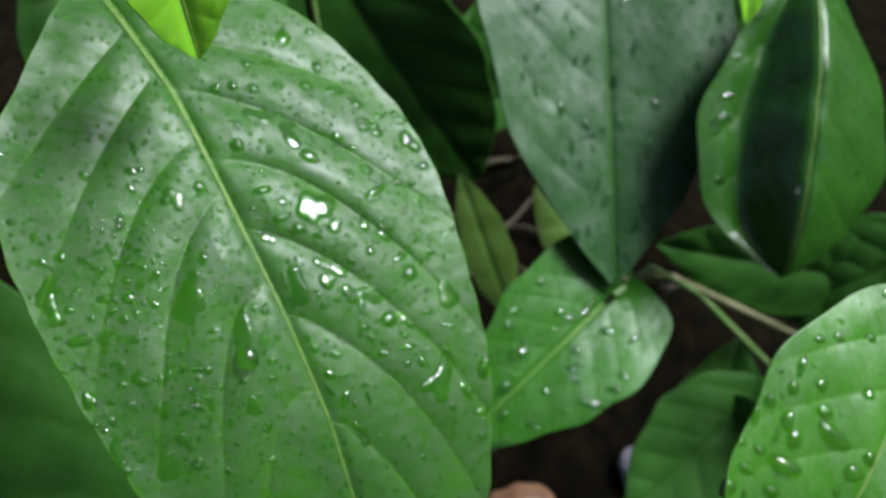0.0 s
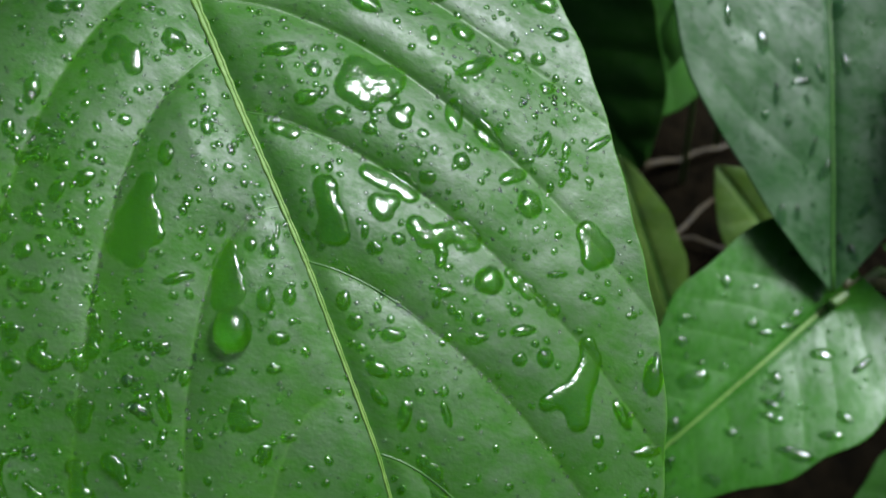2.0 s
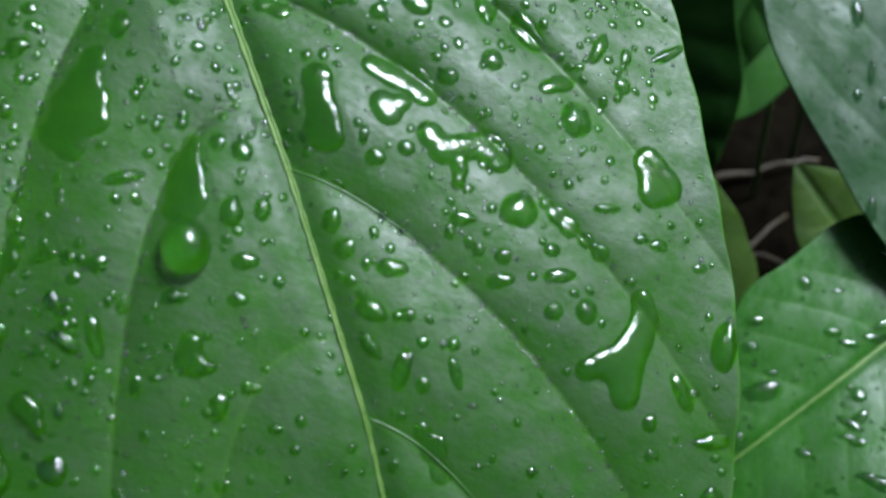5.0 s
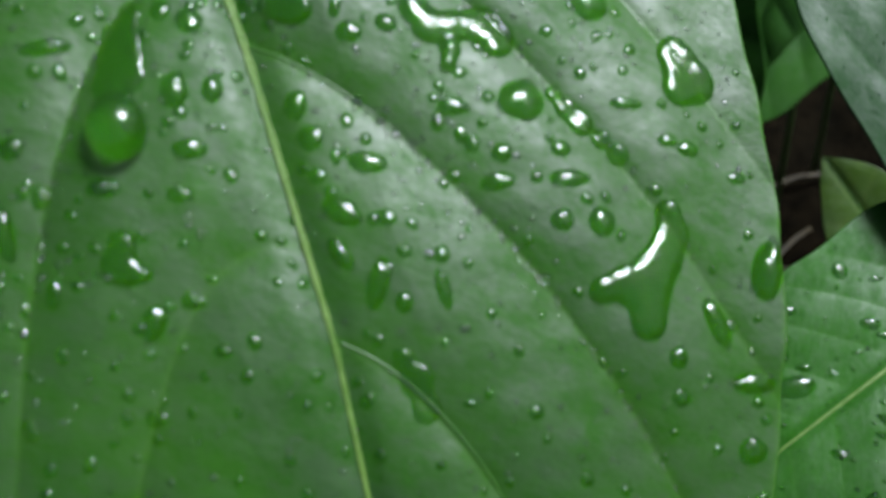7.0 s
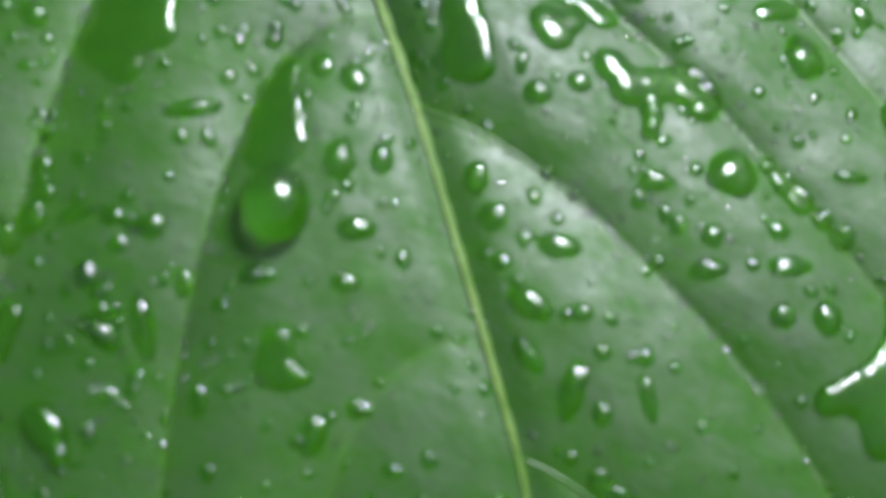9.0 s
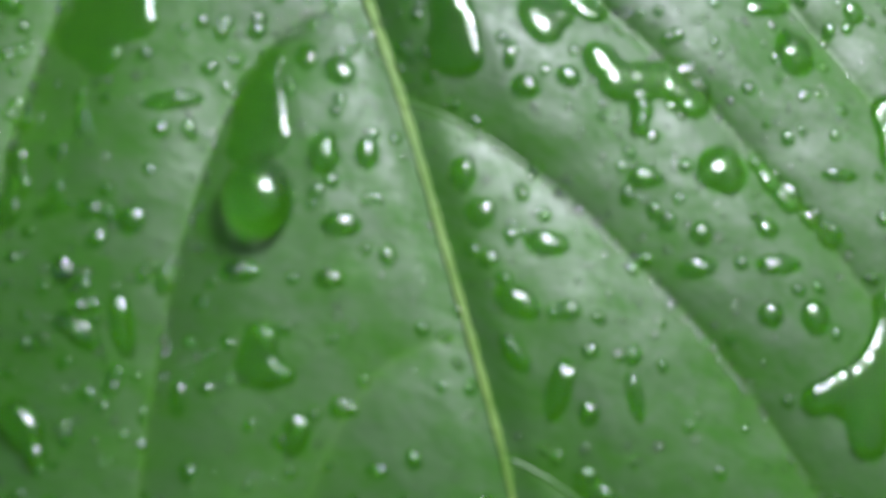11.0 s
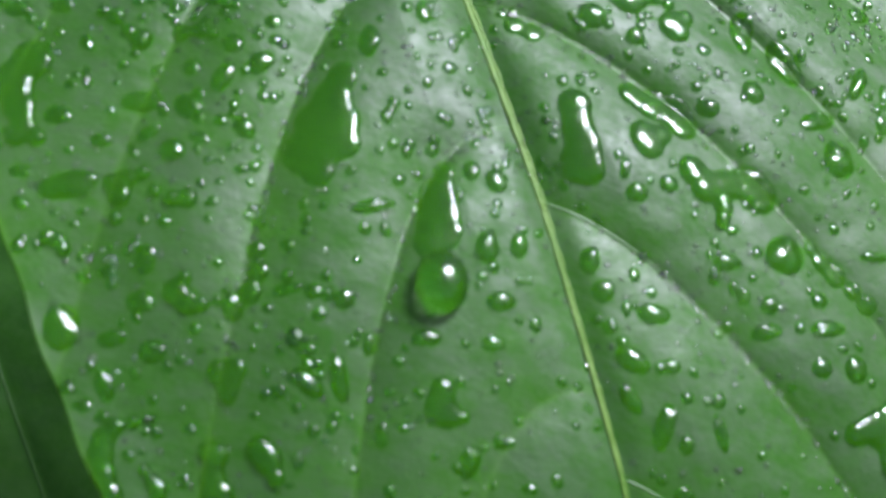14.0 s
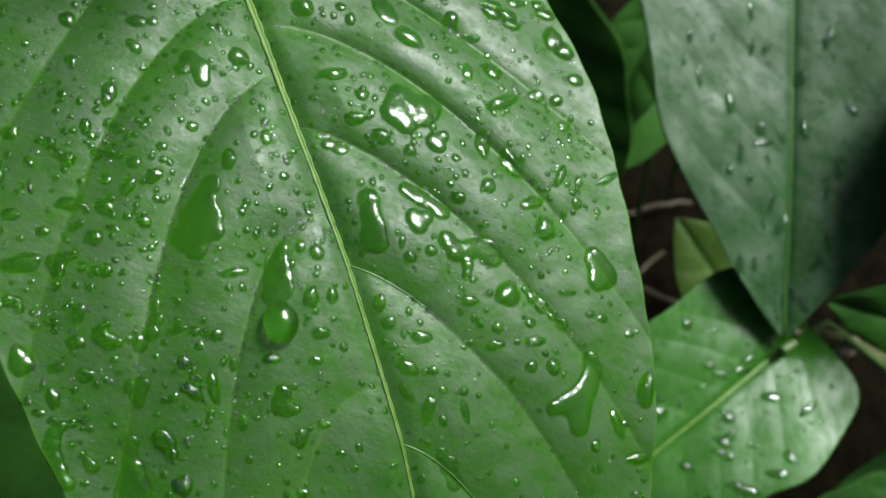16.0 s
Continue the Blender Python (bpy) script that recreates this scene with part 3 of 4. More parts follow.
def drop(x, y, a, b, turn, high=None):
    """A single drop: half-length a and half-width b in mm, its long axis turned from the leaf's x."""
    seed = int(abs(x * 131 + y * 517) * 10) % 9973
    rng = np.random.RandomState(seed)
    high = high or 0.42 * (a * b) ** 0.5 * rng.uniform(0.75, 1.15)
    rings, seg = 9, 26
    moisten(x, y, a * 0.97, b * 0.97, turn)
    th = np.arange(seg) * 2 * math.pi / seg
    amp = min(0.20, 0.07 + 0.08 * a)
    out = 1 + amp * (np.sin(2 * th + rng.uniform(0, 6)) * rng.uniform(0.2, 0.8) + np.sin(3 * th + rng.uniform(0, 6)) * rng.uniform(0.3, 0.8) + 0.5 * np.sin(5 * th + rng.uniform(0, 6)))
    ca, sa = math.cos(radians(turn)), math.sin(radians(turn))
    z0 = float(broad_height(x, y))
    rho = np.append(np.linspace(0, 1.0, rings) ** 0.8, 1.06)
    px, py, pz = [], [], []
    for q in rho:
        lx, ly = q * a * out * np.cos(th), q * b * out * np.sin(th)
        gx, gy = ca * lx - sa * ly, sa * lx + ca * ly
        dome = high * max(0, 1 - q ** 2.2) ** 0.74 if q <= 1 else -0.10
        px.append(gx), py.append(gy)
        pz.append(broad_height(x + gx, y + gy) - z0 + dome - 0.015)
    px, py, pz = np.array(px), np.array(py), np.array(pz)
    v = np.stack([px, py, pz], -1).reshape(-1, 3) * MM
    f = []
    n = len(rho)
    for i in range(1, n - 1):
        for j in range(seg):
            q = (j + 1) % seg
            f.append((i * seg + j, (i + 1) * seg + j, (i + 1) * seg + q, i * seg + q))
    v = v.tolist() + [[0, 0, float(pz[0, 0]) * MM], [0, 0, -0.12 * MM]]
    c, low = len(v) - 2, len(v) - 1
    for j in range(seg):
        q = (j + 1) % seg
        f.append((c, seg + j, seg + q))
        f.append((low, (n - 1) * seg + q, (n - 1) * seg + j))
    used = [k for k in range(len(v)) if k >= seg]
    re = {k: i for i, k in enumerate(used)}
    return finish_drop([v[k] for k in used], [tuple(re[k] for k in q) for q in f], x, y, z0, "water_drop", "clear raindrop resting on the wet leaf" if a < 1.2 else "large clear raindrop resting on the wet leaf")


def puddle(high, *blobs):
    """Run-together water with an uneven outline, from overlapping round blobs (x, y, radius in mm)."""
    bl = np.array(blobs)
    high = 0.9 * high
    x0, y0 = bl[:, 0].mean(), bl[:, 1].mean()
    ext = bl[:, 2].max() * 1.3
    xs = np.arange(bl[:, 0].min() - ext, bl[:, 0].max() + ext, 0.10)
    ys = np.arange(bl[:, 1].min() - ext, bl[:, 1].max() + ext, 0.10)
    X, Y = np.meshgrid(xs, ys, indexing="ij")
    field = np.zeros_like(X)
    for bx, by, br in blobs:
        q = ((X - bx) ** 2 + (Y - by) ** 2) / (br * br)
        field += np.exp(-1.6 * (q - 1))
    s = np.log(np.maximum(field, 1e-9)) / 1.6 + 0.13 * wobble(X, Y, 1.7, int(abs(x0 * 7 + y0 * 31)) % 997) + 0.07 * wobble(X, Y, 0.7, int(abs(x0 * 13 + y0 * 17)) % 997)
    near = (BLADE_X > xs[0]) & (BLADE_X < xs[-1]) & (BLADE_Y > ys[0]) & (BLADE_Y < ys[-1])
    total = sum(np.exp(-1.6 * (((BLADE_X[near] - bx) ** 2 + (BLADE_Y[near] - by) ** 2) / (br * br) - 1)) for bx, by, br in blobs)
    BLADE_WET[near] = np.maximum(BLADE_WET[near], np.clip(np.log(np.maximum(total, 1e-9)) / 1.6 * 4 + 0.6, 0, 1))
    cap = 1.45 * high * (1 - np.exp(-1.1 * np.clip(s, 0, 4))) ** 0.65
    dz = np.where(s > 0, cap, np.clip(s * 2.0, -0.16, 0))
    z0 = float(broad_height(x0, y0))
    H = broad_height(X, Y) - z0
    top = np.stack([X - x0, Y - y0, H + dz - 0.012], -1).reshape(-1, 3) * MM
    low = np.stack([X - x0, Y - y0, H - 0.2], -1).reshape(-1, 3) * MM
    keep = s > -0.12
    r, c = X.shape
    idx = np.arange(r * c).reshape(r, c)
    cell = keep[:-1, :-1] | keep[1:, :-1] | keep[:-1, 1:] | keep[1:, 1:]
    f, edges = [], {}
    k = r * c
    for i, j in zip(*np.nonzero(cell)):
        q = (int(idx[i, j]), int(idx[i + 1, j]), int(idx[i + 1, j + 1]), int(idx[i, j + 1]))
        f.append(q)
        f.append(tuple(p + k for p in q[::-1]))
        for a, b in zip(q, q[1:] + q[:1]):
            edges[(a, b)] = True
    for a, b in list(edges):
        if (b, a) not in edges:
            f.append((b, a, a + k, b + k))
    v = np.concatenate([top, low])
    used = sorted({p for q in f for p in q})
    re = {p: i for i, p in enumerate(used)}
    return finish_drop(v[used], [tuple(re[p] for p in q) for q in f], x0, y0, z0, "water_puddle", "irregular film of rainwater lying on the leaf")


def bead(x, y, rx, ry, rz, lift, turn):
    """The one tall bead, almost an egg, that hangs on a vein."""
    bm = bmesh.new()
    bmesh.ops.create_uvsphere(bm, u_segments=48, v_segments=32, radius=1)
    for v in bm.verts:
        k = 1 + 0.06 * -v.co.y
        v.co = Vector((v.co.x * rx * k, v.co.y * ry, v.co.z * rz)) * MM
    me = bpy.data.meshes.new("water_drop")
    bm.to_mesh(me)
    bm.free()
    me.materials.append(WATER_DEEP)
    me.polygons.foreach_set("use_smooth", [True] * len(me.polygons))
    ob = new("water_drop", me)
    ob.matrix_world = BROAD @ Matrix.Translation((x * MM, y * MM, (float(broad_height(x, y)) + lift) * MM)) @ pose(0, 0, 0, 0, 0, turn)
    tagged(ob, "tall round bead of clear water on the leaf", "water drop", GROUP)


moisten(-8.1, -2.9, 1.3, 1.6, -18)
bead(-8.1, -2.9, 1.62, 1.95, 1.50, 0.62, -18)
puddle(0.50, (11.7, 14.4, 1.44), (10.1, 12.9, 1.49), (12.9, 12.2, 1.76), (14.5, 12.6, 1.29), (10.8, 11.3, 1.03))
puddle(0.40, (13.5, 10.4, 0.47), (13.0, 8.8, 1.03), (14.3, 9.1, 0.62), (13.3, 8.2, 0.73))
puddle(0.50, (4.1, 5.3, 1.11), (3.7, 3.7, 1.04), (3.6, 2.3, 1.06), (2.8, 1.5, 1.15), (3.5, 0.8, 0.84))
puddle(0.35, (8.3, 5.1, 0.89), (9.4, 4.0, 1.14), (10.7, 3.2, 1.11), (11.0, 2.0, 1.04))
puddle(0.40, (7.8, 2.2, 0.95), (7.9, 1.3, 1.00), (9.2, 1.8, 0.68))
puddle(0.55, (10.2, -1.0, 1.00), (10.6, -2.4, 1.09), (12.2, -2.6, 1.04), (13.8, -2.9, 1.15), (14.4, -4.1, 1.15), (11.3, -4.1, 0.63), (10.8, -4.9, 0.52))
puddle(0.50, (25.9, -8.0, 1.20), (25.9, -9.3, 1.35), (26.5, -10.3, 1.36), (25.0, -10.4, 1.09))
puddle(0.35, (16.6, -8.3, 0.52), (17.0, -9.4, 0.73), (17.6, -10.6, 0.79), (18.5, -11.9, 0.59), (19.2, -13.1, 0.70))
puddle(0.45, (21.0, -17.5, 0.84), (20.7, -18.9, 1.17), (19.6, -20.0, 1.28), (18.3, -20.8, 1.44), (16.3, -20.6, 1.11), (14.8, -20.5, 0.81), (17.5, -22.0, 1.35), (17.0, -23.3, 1.12))
puddle(0.22, (-5.4, 3.7, 0.63), (-6.3, 2.6, 1.00), (-6.7, 1.4, 1.22), (-7.0, 0.1, 1.28), (-8.0, -0.3, 0.79))
puddle(0.40, (-10.0, -8.9, 0.79), (-10.6, -9.8, 0.85), (-10.1, -10.4, 0.76), (-9.3, -10.8, 0.36))
# water film, widened to the right to darken a panel partly in shade
puddle(0.26, (-9.4, 11.4, 0.9), (-10.5, 10.3, 1.1), (-12.0, 9.1, 1.20), (-13.4, 7.4, 1.17), (-11.8, 7.4, 1.2), (-10.4, 8.5, 1.1), (-10.6, 7.0, 0.8), (-12.8, 5.9, 0.9))
puddle(0.20, (2.6, 11.9, 0.7), (3.6, 11.1, 0.8))
puddle(0.22, (2.2, -19.9, 0.60), (2.5, -21.4, 0.97), (2.5, -23.1, 0.85))
puddle(0.25, (-6.9, 24.0, 0.85), (-6.2, 22.7, 0.97), (-6.5, 21.4, 0.76), (-7.9, 23.1, 0.74))
puddle(0.25, (14.3, 26.2, 1.00), (14.2, 24.4, 1.25), (14.3, 23.0, 0.90), (16.1, 26.0, 0.63))
puddle(0.22, (10.4, 30.5, 1.08), (12.2, 29.2, 1.30), (14.3, 28.3, 0.85))
drop(-15.3, 22.4, 0.79, 0.52, -108)
drop(-18.8, 24.1, 0.47, 0.47, -21)
drop(-9.0, 17.3, 0.59, 0.54, -20)
drop(-3.0, 14.1, 0.92, 0.57, -112)
drop(-7.0, 8.7, 0.43, 0.36, -21)
drop(-4.0, 6.7, 0.38, 0.38, -23)
drop(-5.3, 5.7, 0.47, 0.36, -108)
drop(-3.8, 3.2, 0.65, 0.54, -113)
drop(-2.5, 2.1, 0.81, 0.74, -112)
drop(-3.0, 0.7, 0.36, 0.32, -16)
drop(-10.3, 2.9, 1.41, 0.46, -6)
drop(7.7, 15.6, 0.78, 0.72, -15)
drop(6.0, 13.4, 1.09, 0.76, -16)
drop(7.8, 10.9, 0.94, 0.94, -16)
drop(10.1, 8.7, 0.68, 0.65, -17)
drop(18.4, 7.2, 1.68, 0.92, -117)
drop(22.6, 10.9, 2.51, 0.72, 5)
drop(27.4, 10.7, 1.08, 0.81, -13)
drop(29.6, 9.6, 0.81, 0.72, -11)
drop(29.1, 6.6, 0.97, 0.69, -12)
drop(20.6, 4.3, 1.78, 1.03, -80)
drop(16.8, 2.8, 0.94, 0.84, -115)
drop(13.1, 2.6, 0.82, 0.63, -14)
drop(14.8, 4.7, 0.51, 0.41, -119)
drop(14.5, 6.5, 0.57, 0.49, -15)
drop(21.1, -0.3, 1.65, 0.72, -3)
drop(21.4, -3.3, 1.41, 1.31, -117)
drop(25.6, 1.4, 1.52, 0.58, -139)
drop(27.6, 0.2, 0.76, 0.52, -122)
drop(31.4, -0.5, 1.62, 0.50, 9)
drop(26.3, -1.9, 0.72, 0.72, -119)
drop(17.7, 0.4, 0.41, 0.36, -14)
drop(27.8, 3.0, 0.41, 0.40, -14)
drop(5.6, 0.3, 0.78, 0.36, -117)
drop(5.8, -1.4, 0.79, 0.60, -18)
drop(8.1, -1.5, 0.70, 0.60, -21)
drop(7.0, -0.9, 0.27, 0.27, -22)
drop(14.4, -8.2, 1.52, 1.32, -17)
drop(10.1, -7.4, 1.00, 0.54, -18)
drop(15.6, -11.7, 0.68, 0.54, -17)
drop(15.4, -13.6, 1.36, 0.54, -17)
drop(20.9, -10.3, 1.15, 0.34, -18)
drop(23.9, -14.2, 0.79, 0.51, -18)
drop(22.7, -13.3, 0.70, 0.43, -21)
drop(26.6, -16.9, 0.68, 0.45, -17)
drop(16.4, -16.7, 0.92, 0.90, -112)
drop(14.0, -15.8, 0.74, 0.65, -20)
drop(11.1, -12.4, 1.11, 0.51, -8)
drop(10.4, -9.8, 0.56, 0.47, -117)
drop(11.9, -10.9, 0.63, 0.59, -18)
drop(26.1, -23.1, 1.93, 1.14, -121)
drop(21.6, -24.9, 1.62, 0.75, -81)
drop(18.1, -25.9, 0.70, 0.65, -111)
drop(22.6, -29.2, 1.50, 0.70, -21)
drop(1.8, -11.1, 1.20, 0.72, -48)
drop(4.0, -12.3, 0.63, 0.49, -18)
drop(0.9, -13.3, 1.09, 0.51, -74)
drop(2.3, -15.6, 1.51, 0.63, -124)
drop(1.5, -4.4, 0.87, 0.68, -114)
drop(1.6, -6.5, 0.74, 0.74, -110)
drop(4.2, -8.9, 1.17, 0.65, -20)
drop(1.2, -8.7, 0.47, 0.47, -18)
drop(2.6, -8.0, 0.54, 0.32, -112)
drop(0.6, -8.0, 0.36, 0.34, -16)
drop(-3.3, -7.1, 0.47, 0.43, -108)
drop(-4.9, -5.1, 0.97, 0.59, -21)
drop(4.3, -14.4, 0.47, 0.38, -18)
drop(6.3, -15.3, 0.54, 0.49, -112)
drop(3.3, -17.1, 0.63, 0.49, -108)
drop(5.7, -17.2, 1.25, 0.41, -95)
drop(-4.6, -1.7, 1.08, 0.74, -112)
drop(-2.6, -2.2, 0.81, 0.59, -112)
drop(-9.8, -5.7, 0.74, 0.49, -20)
drop(-6.2, -7.3, 0.70, 0.47, -21)
drop(-9.8, -13.4, 0.97, 0.68, -125)
drop(-20.8, -13.2, 1.01, 0.92, -110)
drop(-7.2, -13.1, 0.43, 0.36, -21)
drop(-6.9, -16.1, 0.54, 0.32, -22)
drop(-2.3, 22.9, 1.03, 1.03, -21)
drop(-8.0, 32.1, 0.65, 0.65, -23)
drop(-11.2, 26.8, 0.95, 0.54, -72)
drop(-14.8, 23.0, 0.97, 0.72, -111)
drop(5.9, 26.5, 1.16, 1.16, -20)
drop(5.8, 18.5, 1.59, 0.70, -13)
drop(15.3, 20.4, 1.59, 1.20, -46)
drop(21.3, 21.3, 1.30, 0.89, -118)
drop(23.4, 14.7, 1.26, 1.12, -18)
drop(20.1, 15.1, 1.12, 0.68, -117)
drop(27.2, 22.3, 1.55, 0.81, -15)
drop(28.7, 20.7, 1.24, 0.94, -14)
drop(30.8, 22.1, 1.25, 0.65, -16)
drop(33.0, 16.7, 1.57, 1.35, -121)
drop(33.7, 21.4, 0.93, 0.81, -16)
drop(33.2, 11.3, 1.06, 0.87, -19)
drop(23.0, 18.9, 0.89, 0.51, -16)
drop(9.7, 25.5, 0.63, 0.54, -18)
drop(10.1, 23.9, 0.78, 0.59, -117)
drop(19.6, 18.0, 0.89, 0.51, -16)
drop(7.6, 29.5, 0.74, 0.72, -20)
drop(-8.7, 28.8, 0.63, 0.54, -18)
drop(-17.0, 27.2, 0.60, 0.54, -24)
drop(-11.2, 35.8, 0.47, 0.47, -18)
drop(15.5, 27.0, 0.93, 0.60, -16)
drop(-7.1, 13.1, 1.16, 0.65, -115)
drop(25.4, 33.8, 1.23, 0.90, -122)
drop(25.8, 28.9, 1.71, 1.05, -21)
drop(21.5, 31.3, 1.33, 0.97, -20)
drop(17.1, 33.0, 1.06, 0.81, -19)
drop(13.0, 34.0, 1.08, 0.94, -22)
drop(10.3, 35.6, 0.92, 0.81, -22)
drop(7.6, 36.2, 0.92, 0.92, -22)
drop(14.5, 38.4, 1.03, 0.92, -23)
drop(18.0, 37.1, 0.95, 0.72, -18)
drop(28.2, 25.4, 1.17, 1.08, -20)
drop(26.7, 21.3, 1.23, 0.90, -21)
drop(28.5, 19.5, 1.23, 0.83, -21)
drop(22.9, 40.6, 1.73, 1.28, -123)
drop(33.8, 20.0, 1.33, 0.86, -20)
drop(33.6, 15.0, 1.33, 1.29, -20)
drop(-21.3, 34.2, 0.76, 0.67, -23)
drop(-15.9, 31.5, 0.83, 0.83, -25)
drop(-10.1, 29.2, 1.10, 0.63, -24)
drop(-27.7, 29.5, 0.74, 0.60, -28)
drop(-25.9, 26.3, 0.74, 0.60, -28)
drop(27.8, 40.1, 0.85, 0.72, -21)
drop(20.9, -33.0, 1.01, 0.81, -20)
drop(17.4, -28.2, 0.63, 0.54, -18)
drop(-11.4, -18.1, 0.59, 0.52, -20)
drop(-12.8, -17.6, 0.47, 0.34, -108)
drop(-7.6, -12.9, 0.54, 0.49, -22)
drop(8.4, -25.6, 0.49, 0.43, -24)
drop(4.9, -23.7, 0.43, 0.22, -21)
drop(-17.29, -5.78, 1.18, 0.61, 117)
drop(-15.51, -6.15, 1.47, 0.53, -98)
drop(-17.26, -3.06, 0.65, 0.52, -105)
drop(-13.79, -1.89, 0.67, 0.63, 164)
drop(-13.14, -4.87, 0.73, 0.48, -120)
drop(-15.43, -2.21, 0.56, 0.43, -169)
drop(-15.33, -0.84, 0.56, 0.47, 159)
drop(-14.2, -10.08, 0.75, 0.42, -108)
drop(-19.22, -9.79, 0.57, 0.29, -113)
drop(-17.87, -8.58, 0.43, 0.38, 153)
drop(-17.07, -4.06, 0.33, 0.26, 158)
drop(-16.97, -4.79, 0.46, 0.29, 102)
drop(-12.93, -10.1, 0.4, 0.29, 158)
drop(-12.34, -8.68, 0.3, 0.23, 158)
drop(-10.23, -5.59, 0.66, 0.4, 170)
drop(-15.6, -8.53, 0.27, 0.23, 159)
drop(-17.34, -9.28, 0.3, 0.26, 155)

puddle(0.5, (-27.0, 19.2, 1.03), (-28.3, 17.9, 1.30), (-29.2, 17.5, 0.67), (-28.4, 16.0, 0.97), (-28.5, 14.6, 0.78), (-26.6, 18.5, 0.83), (-27.9, 13.6, 0.52), (-29.1, 14.1, 0.60))
puddle(0.45, (-22.0, 20.6, 0.40), (-21.3, 19.9, 0.60), (-20.9, 18.8, 0.40), (-20.3, 17.9, 0.71))
puddle(0.35, (-15.8, 20.0, 0.63), (-15.2, 19.1, 0.52), (-14.6, 18.4, 0.34))
puddle(0.4, (-17.8, 17.6, 0.60), (-16.7, 17.3, 0.54), (-16.0, 16.7, 0.37))
puddle(0.45, (-24.5, 9.5, 0.61), (-24.3, 8.5, 0.66), (-23.6, 9.4, 0.61), (-22.6, 9.4, 0.45), (-24.9, 7.3, 0.45), (-22.3, 8.1, 0.40), (-21.5, 7.3, 0.49), (-20.6, 7.0, 0.65))
puddle(0.45, (-29.0, 7.5, 0.51), (-28.4, 7.1, 0.51), (-28.3, 6.4, 0.41))
puddle(0.5, (-22.9, 1.9, 0.74), (-22.1, 2.5, 0.41), (-22.4, 1.0, 0.74), (-21.7, 0.6, 0.45))
puddle(0.35, (-17.0, 4.3, 0.47), (-17.7, 2.7, 0.60), (-18.0, 1.4, 0.64), (-18.9, 0.4, 0.73), (-20.1, -0.4, 0.59), (-20.1, 0.2, 0.46))
puddle(0.45, (-28.4, -4.4, 0.52), (-27.4, -4.5, 0.42), (-26.4, -4.7, 0.32), (-29.2, -4.8, 0.68), (-29.7, -5.7, 0.78), (-29.8, -6.9, 0.68), (-29.7, -8.0, 0.62), (-29.5, -9.2, 0.62))
puddle(0.4, (-22.0, -3.4, 0.68), (-21.0, -3.6, 0.68), (-21.7, -4.4, 0.68), (-21.9, -5.0, 0.43))
puddle(0.55, (-23.9, -7.5, 0.57), (-23.5, -8.0, 0.67), (-24.1, -8.9, 0.67), (-24.2, -10.1, 0.92), (-24.6, -11.3, 1.23), (-25.4, -12.0, 1.02), (-24.4, -12.4, 1.02))
puddle(0.55, (-21.1, -8.4, 0.74), (-20.8, -9.3, 0.82), (-20.7, -10.4, 0.48))
puddle(0.4, (-27.6, -7.3, 0.36), (-27.4, -8.0, 0.41), (-27.2, -8.7, 0.59))
drop(-26.9, 22.6, 0.86, 0.60, -18)
drop(-24.2, 22.1, 0.85, 0.72, -16)
drop(-28.7, 25.8, 0.65, 0.44, -17)
drop(-25.5, 25.0, 0.58, 0.37, -18)
drop(-29.4, 23.6, 0.40, 0.37, -16)
drop(-26.4, 14.7, 0.89, 0.62, -20)
drop(-24.4, 12.3, 0.68, 0.47, -18)
drop(-26.3, 12.3, 0.36, 0.30, -19)
drop(-25.2, 16.4, 0.41, 0.31, -20)
drop(-24.1, 16.5, 0.80, 0.28, -98)
drop(-23.5, 18.8, 0.64, 0.37, -80)
drop(-19.9, 19.3, 0.25, 0.23, -16)
drop(-17.9, 20.4, 0.83, 0.54, -108)
drop(-23.4, 14.0, 0.28, 0.27, -18)
drop(-22.5, 15.6, 0.32, 0.27, -17)
drop(-15.1, 15.6, 0.71, 0.65, -18)
drop(-13.9, 13.8, 0.98, 0.63, 20)
drop(-16.4, 13.6, 0.97, 0.63, 43)
drop(-12.3, 16.2, 0.56, 0.47, -14)
drop(-11.3, 17.5, 0.54, 0.32, -81)
drop(-21.4, 13.9, 1.34, 0.70, -20)
drop(-18.9, 12.6, 0.95, 0.77, -52)
drop(-17.3, 11.0, 0.45, 0.39, -17)
drop(-16.1, 10.1, 0.78, 0.57, -58)
drop(-14.4, 11.7, 0.42, 0.41, -48)
drop(-21.6, 11.8, 0.89, 0.41, 16)
drop(-18.8, 10.4, 0.66, 0.39, -30)
drop(-20.6, 10.2, 0.82, 0.74, -21)
drop(-22.8, 11.0, 0.61, 0.32, -81)
drop(-18.0, 8.6, 0.33, 0.25, -17)
drop(-17.3, 9.2, 0.35, 0.20, 43)
drop(-15.8, 8.7, 0.34, 0.30, -16)
drop(-12.8, 12.9, 0.36, 0.21, -109)
drop(-12.1, 14.4, 0.26, 0.23, -13)
drop(-17.9, 15.0, 0.59, 0.56, -24)
drop(-15.8, 12.4, 0.33, 0.22, -17)
drop(-29.4, 11.9, 0.71, 0.39, -14)
drop(-27.0, 10.2, 1.78, 0.89, -6)
drop(-29.9, 10.0, 0.56, 0.37, -41)
drop(-28.2, 8.8, 0.35, 0.21, -18)
drop(-27.3, 7.8, 0.31, 0.25, -18)
drop(-30.7, 7.5, 0.46, 0.45, -19)
drop(-29.7, 7.3, 0.41, 0.23, -80)
drop(-27.0, 6.2, 0.32, 0.29, -20)
drop(-25.8, 5.7, 0.25, 0.17, -23)
drop(-26.3, 4.4, 0.61, 0.37, -22)
drop(-27.7, 4.6, 0.49, 0.33, -23)
drop(-24.0, 4.3, 0.90, 0.60, -109)
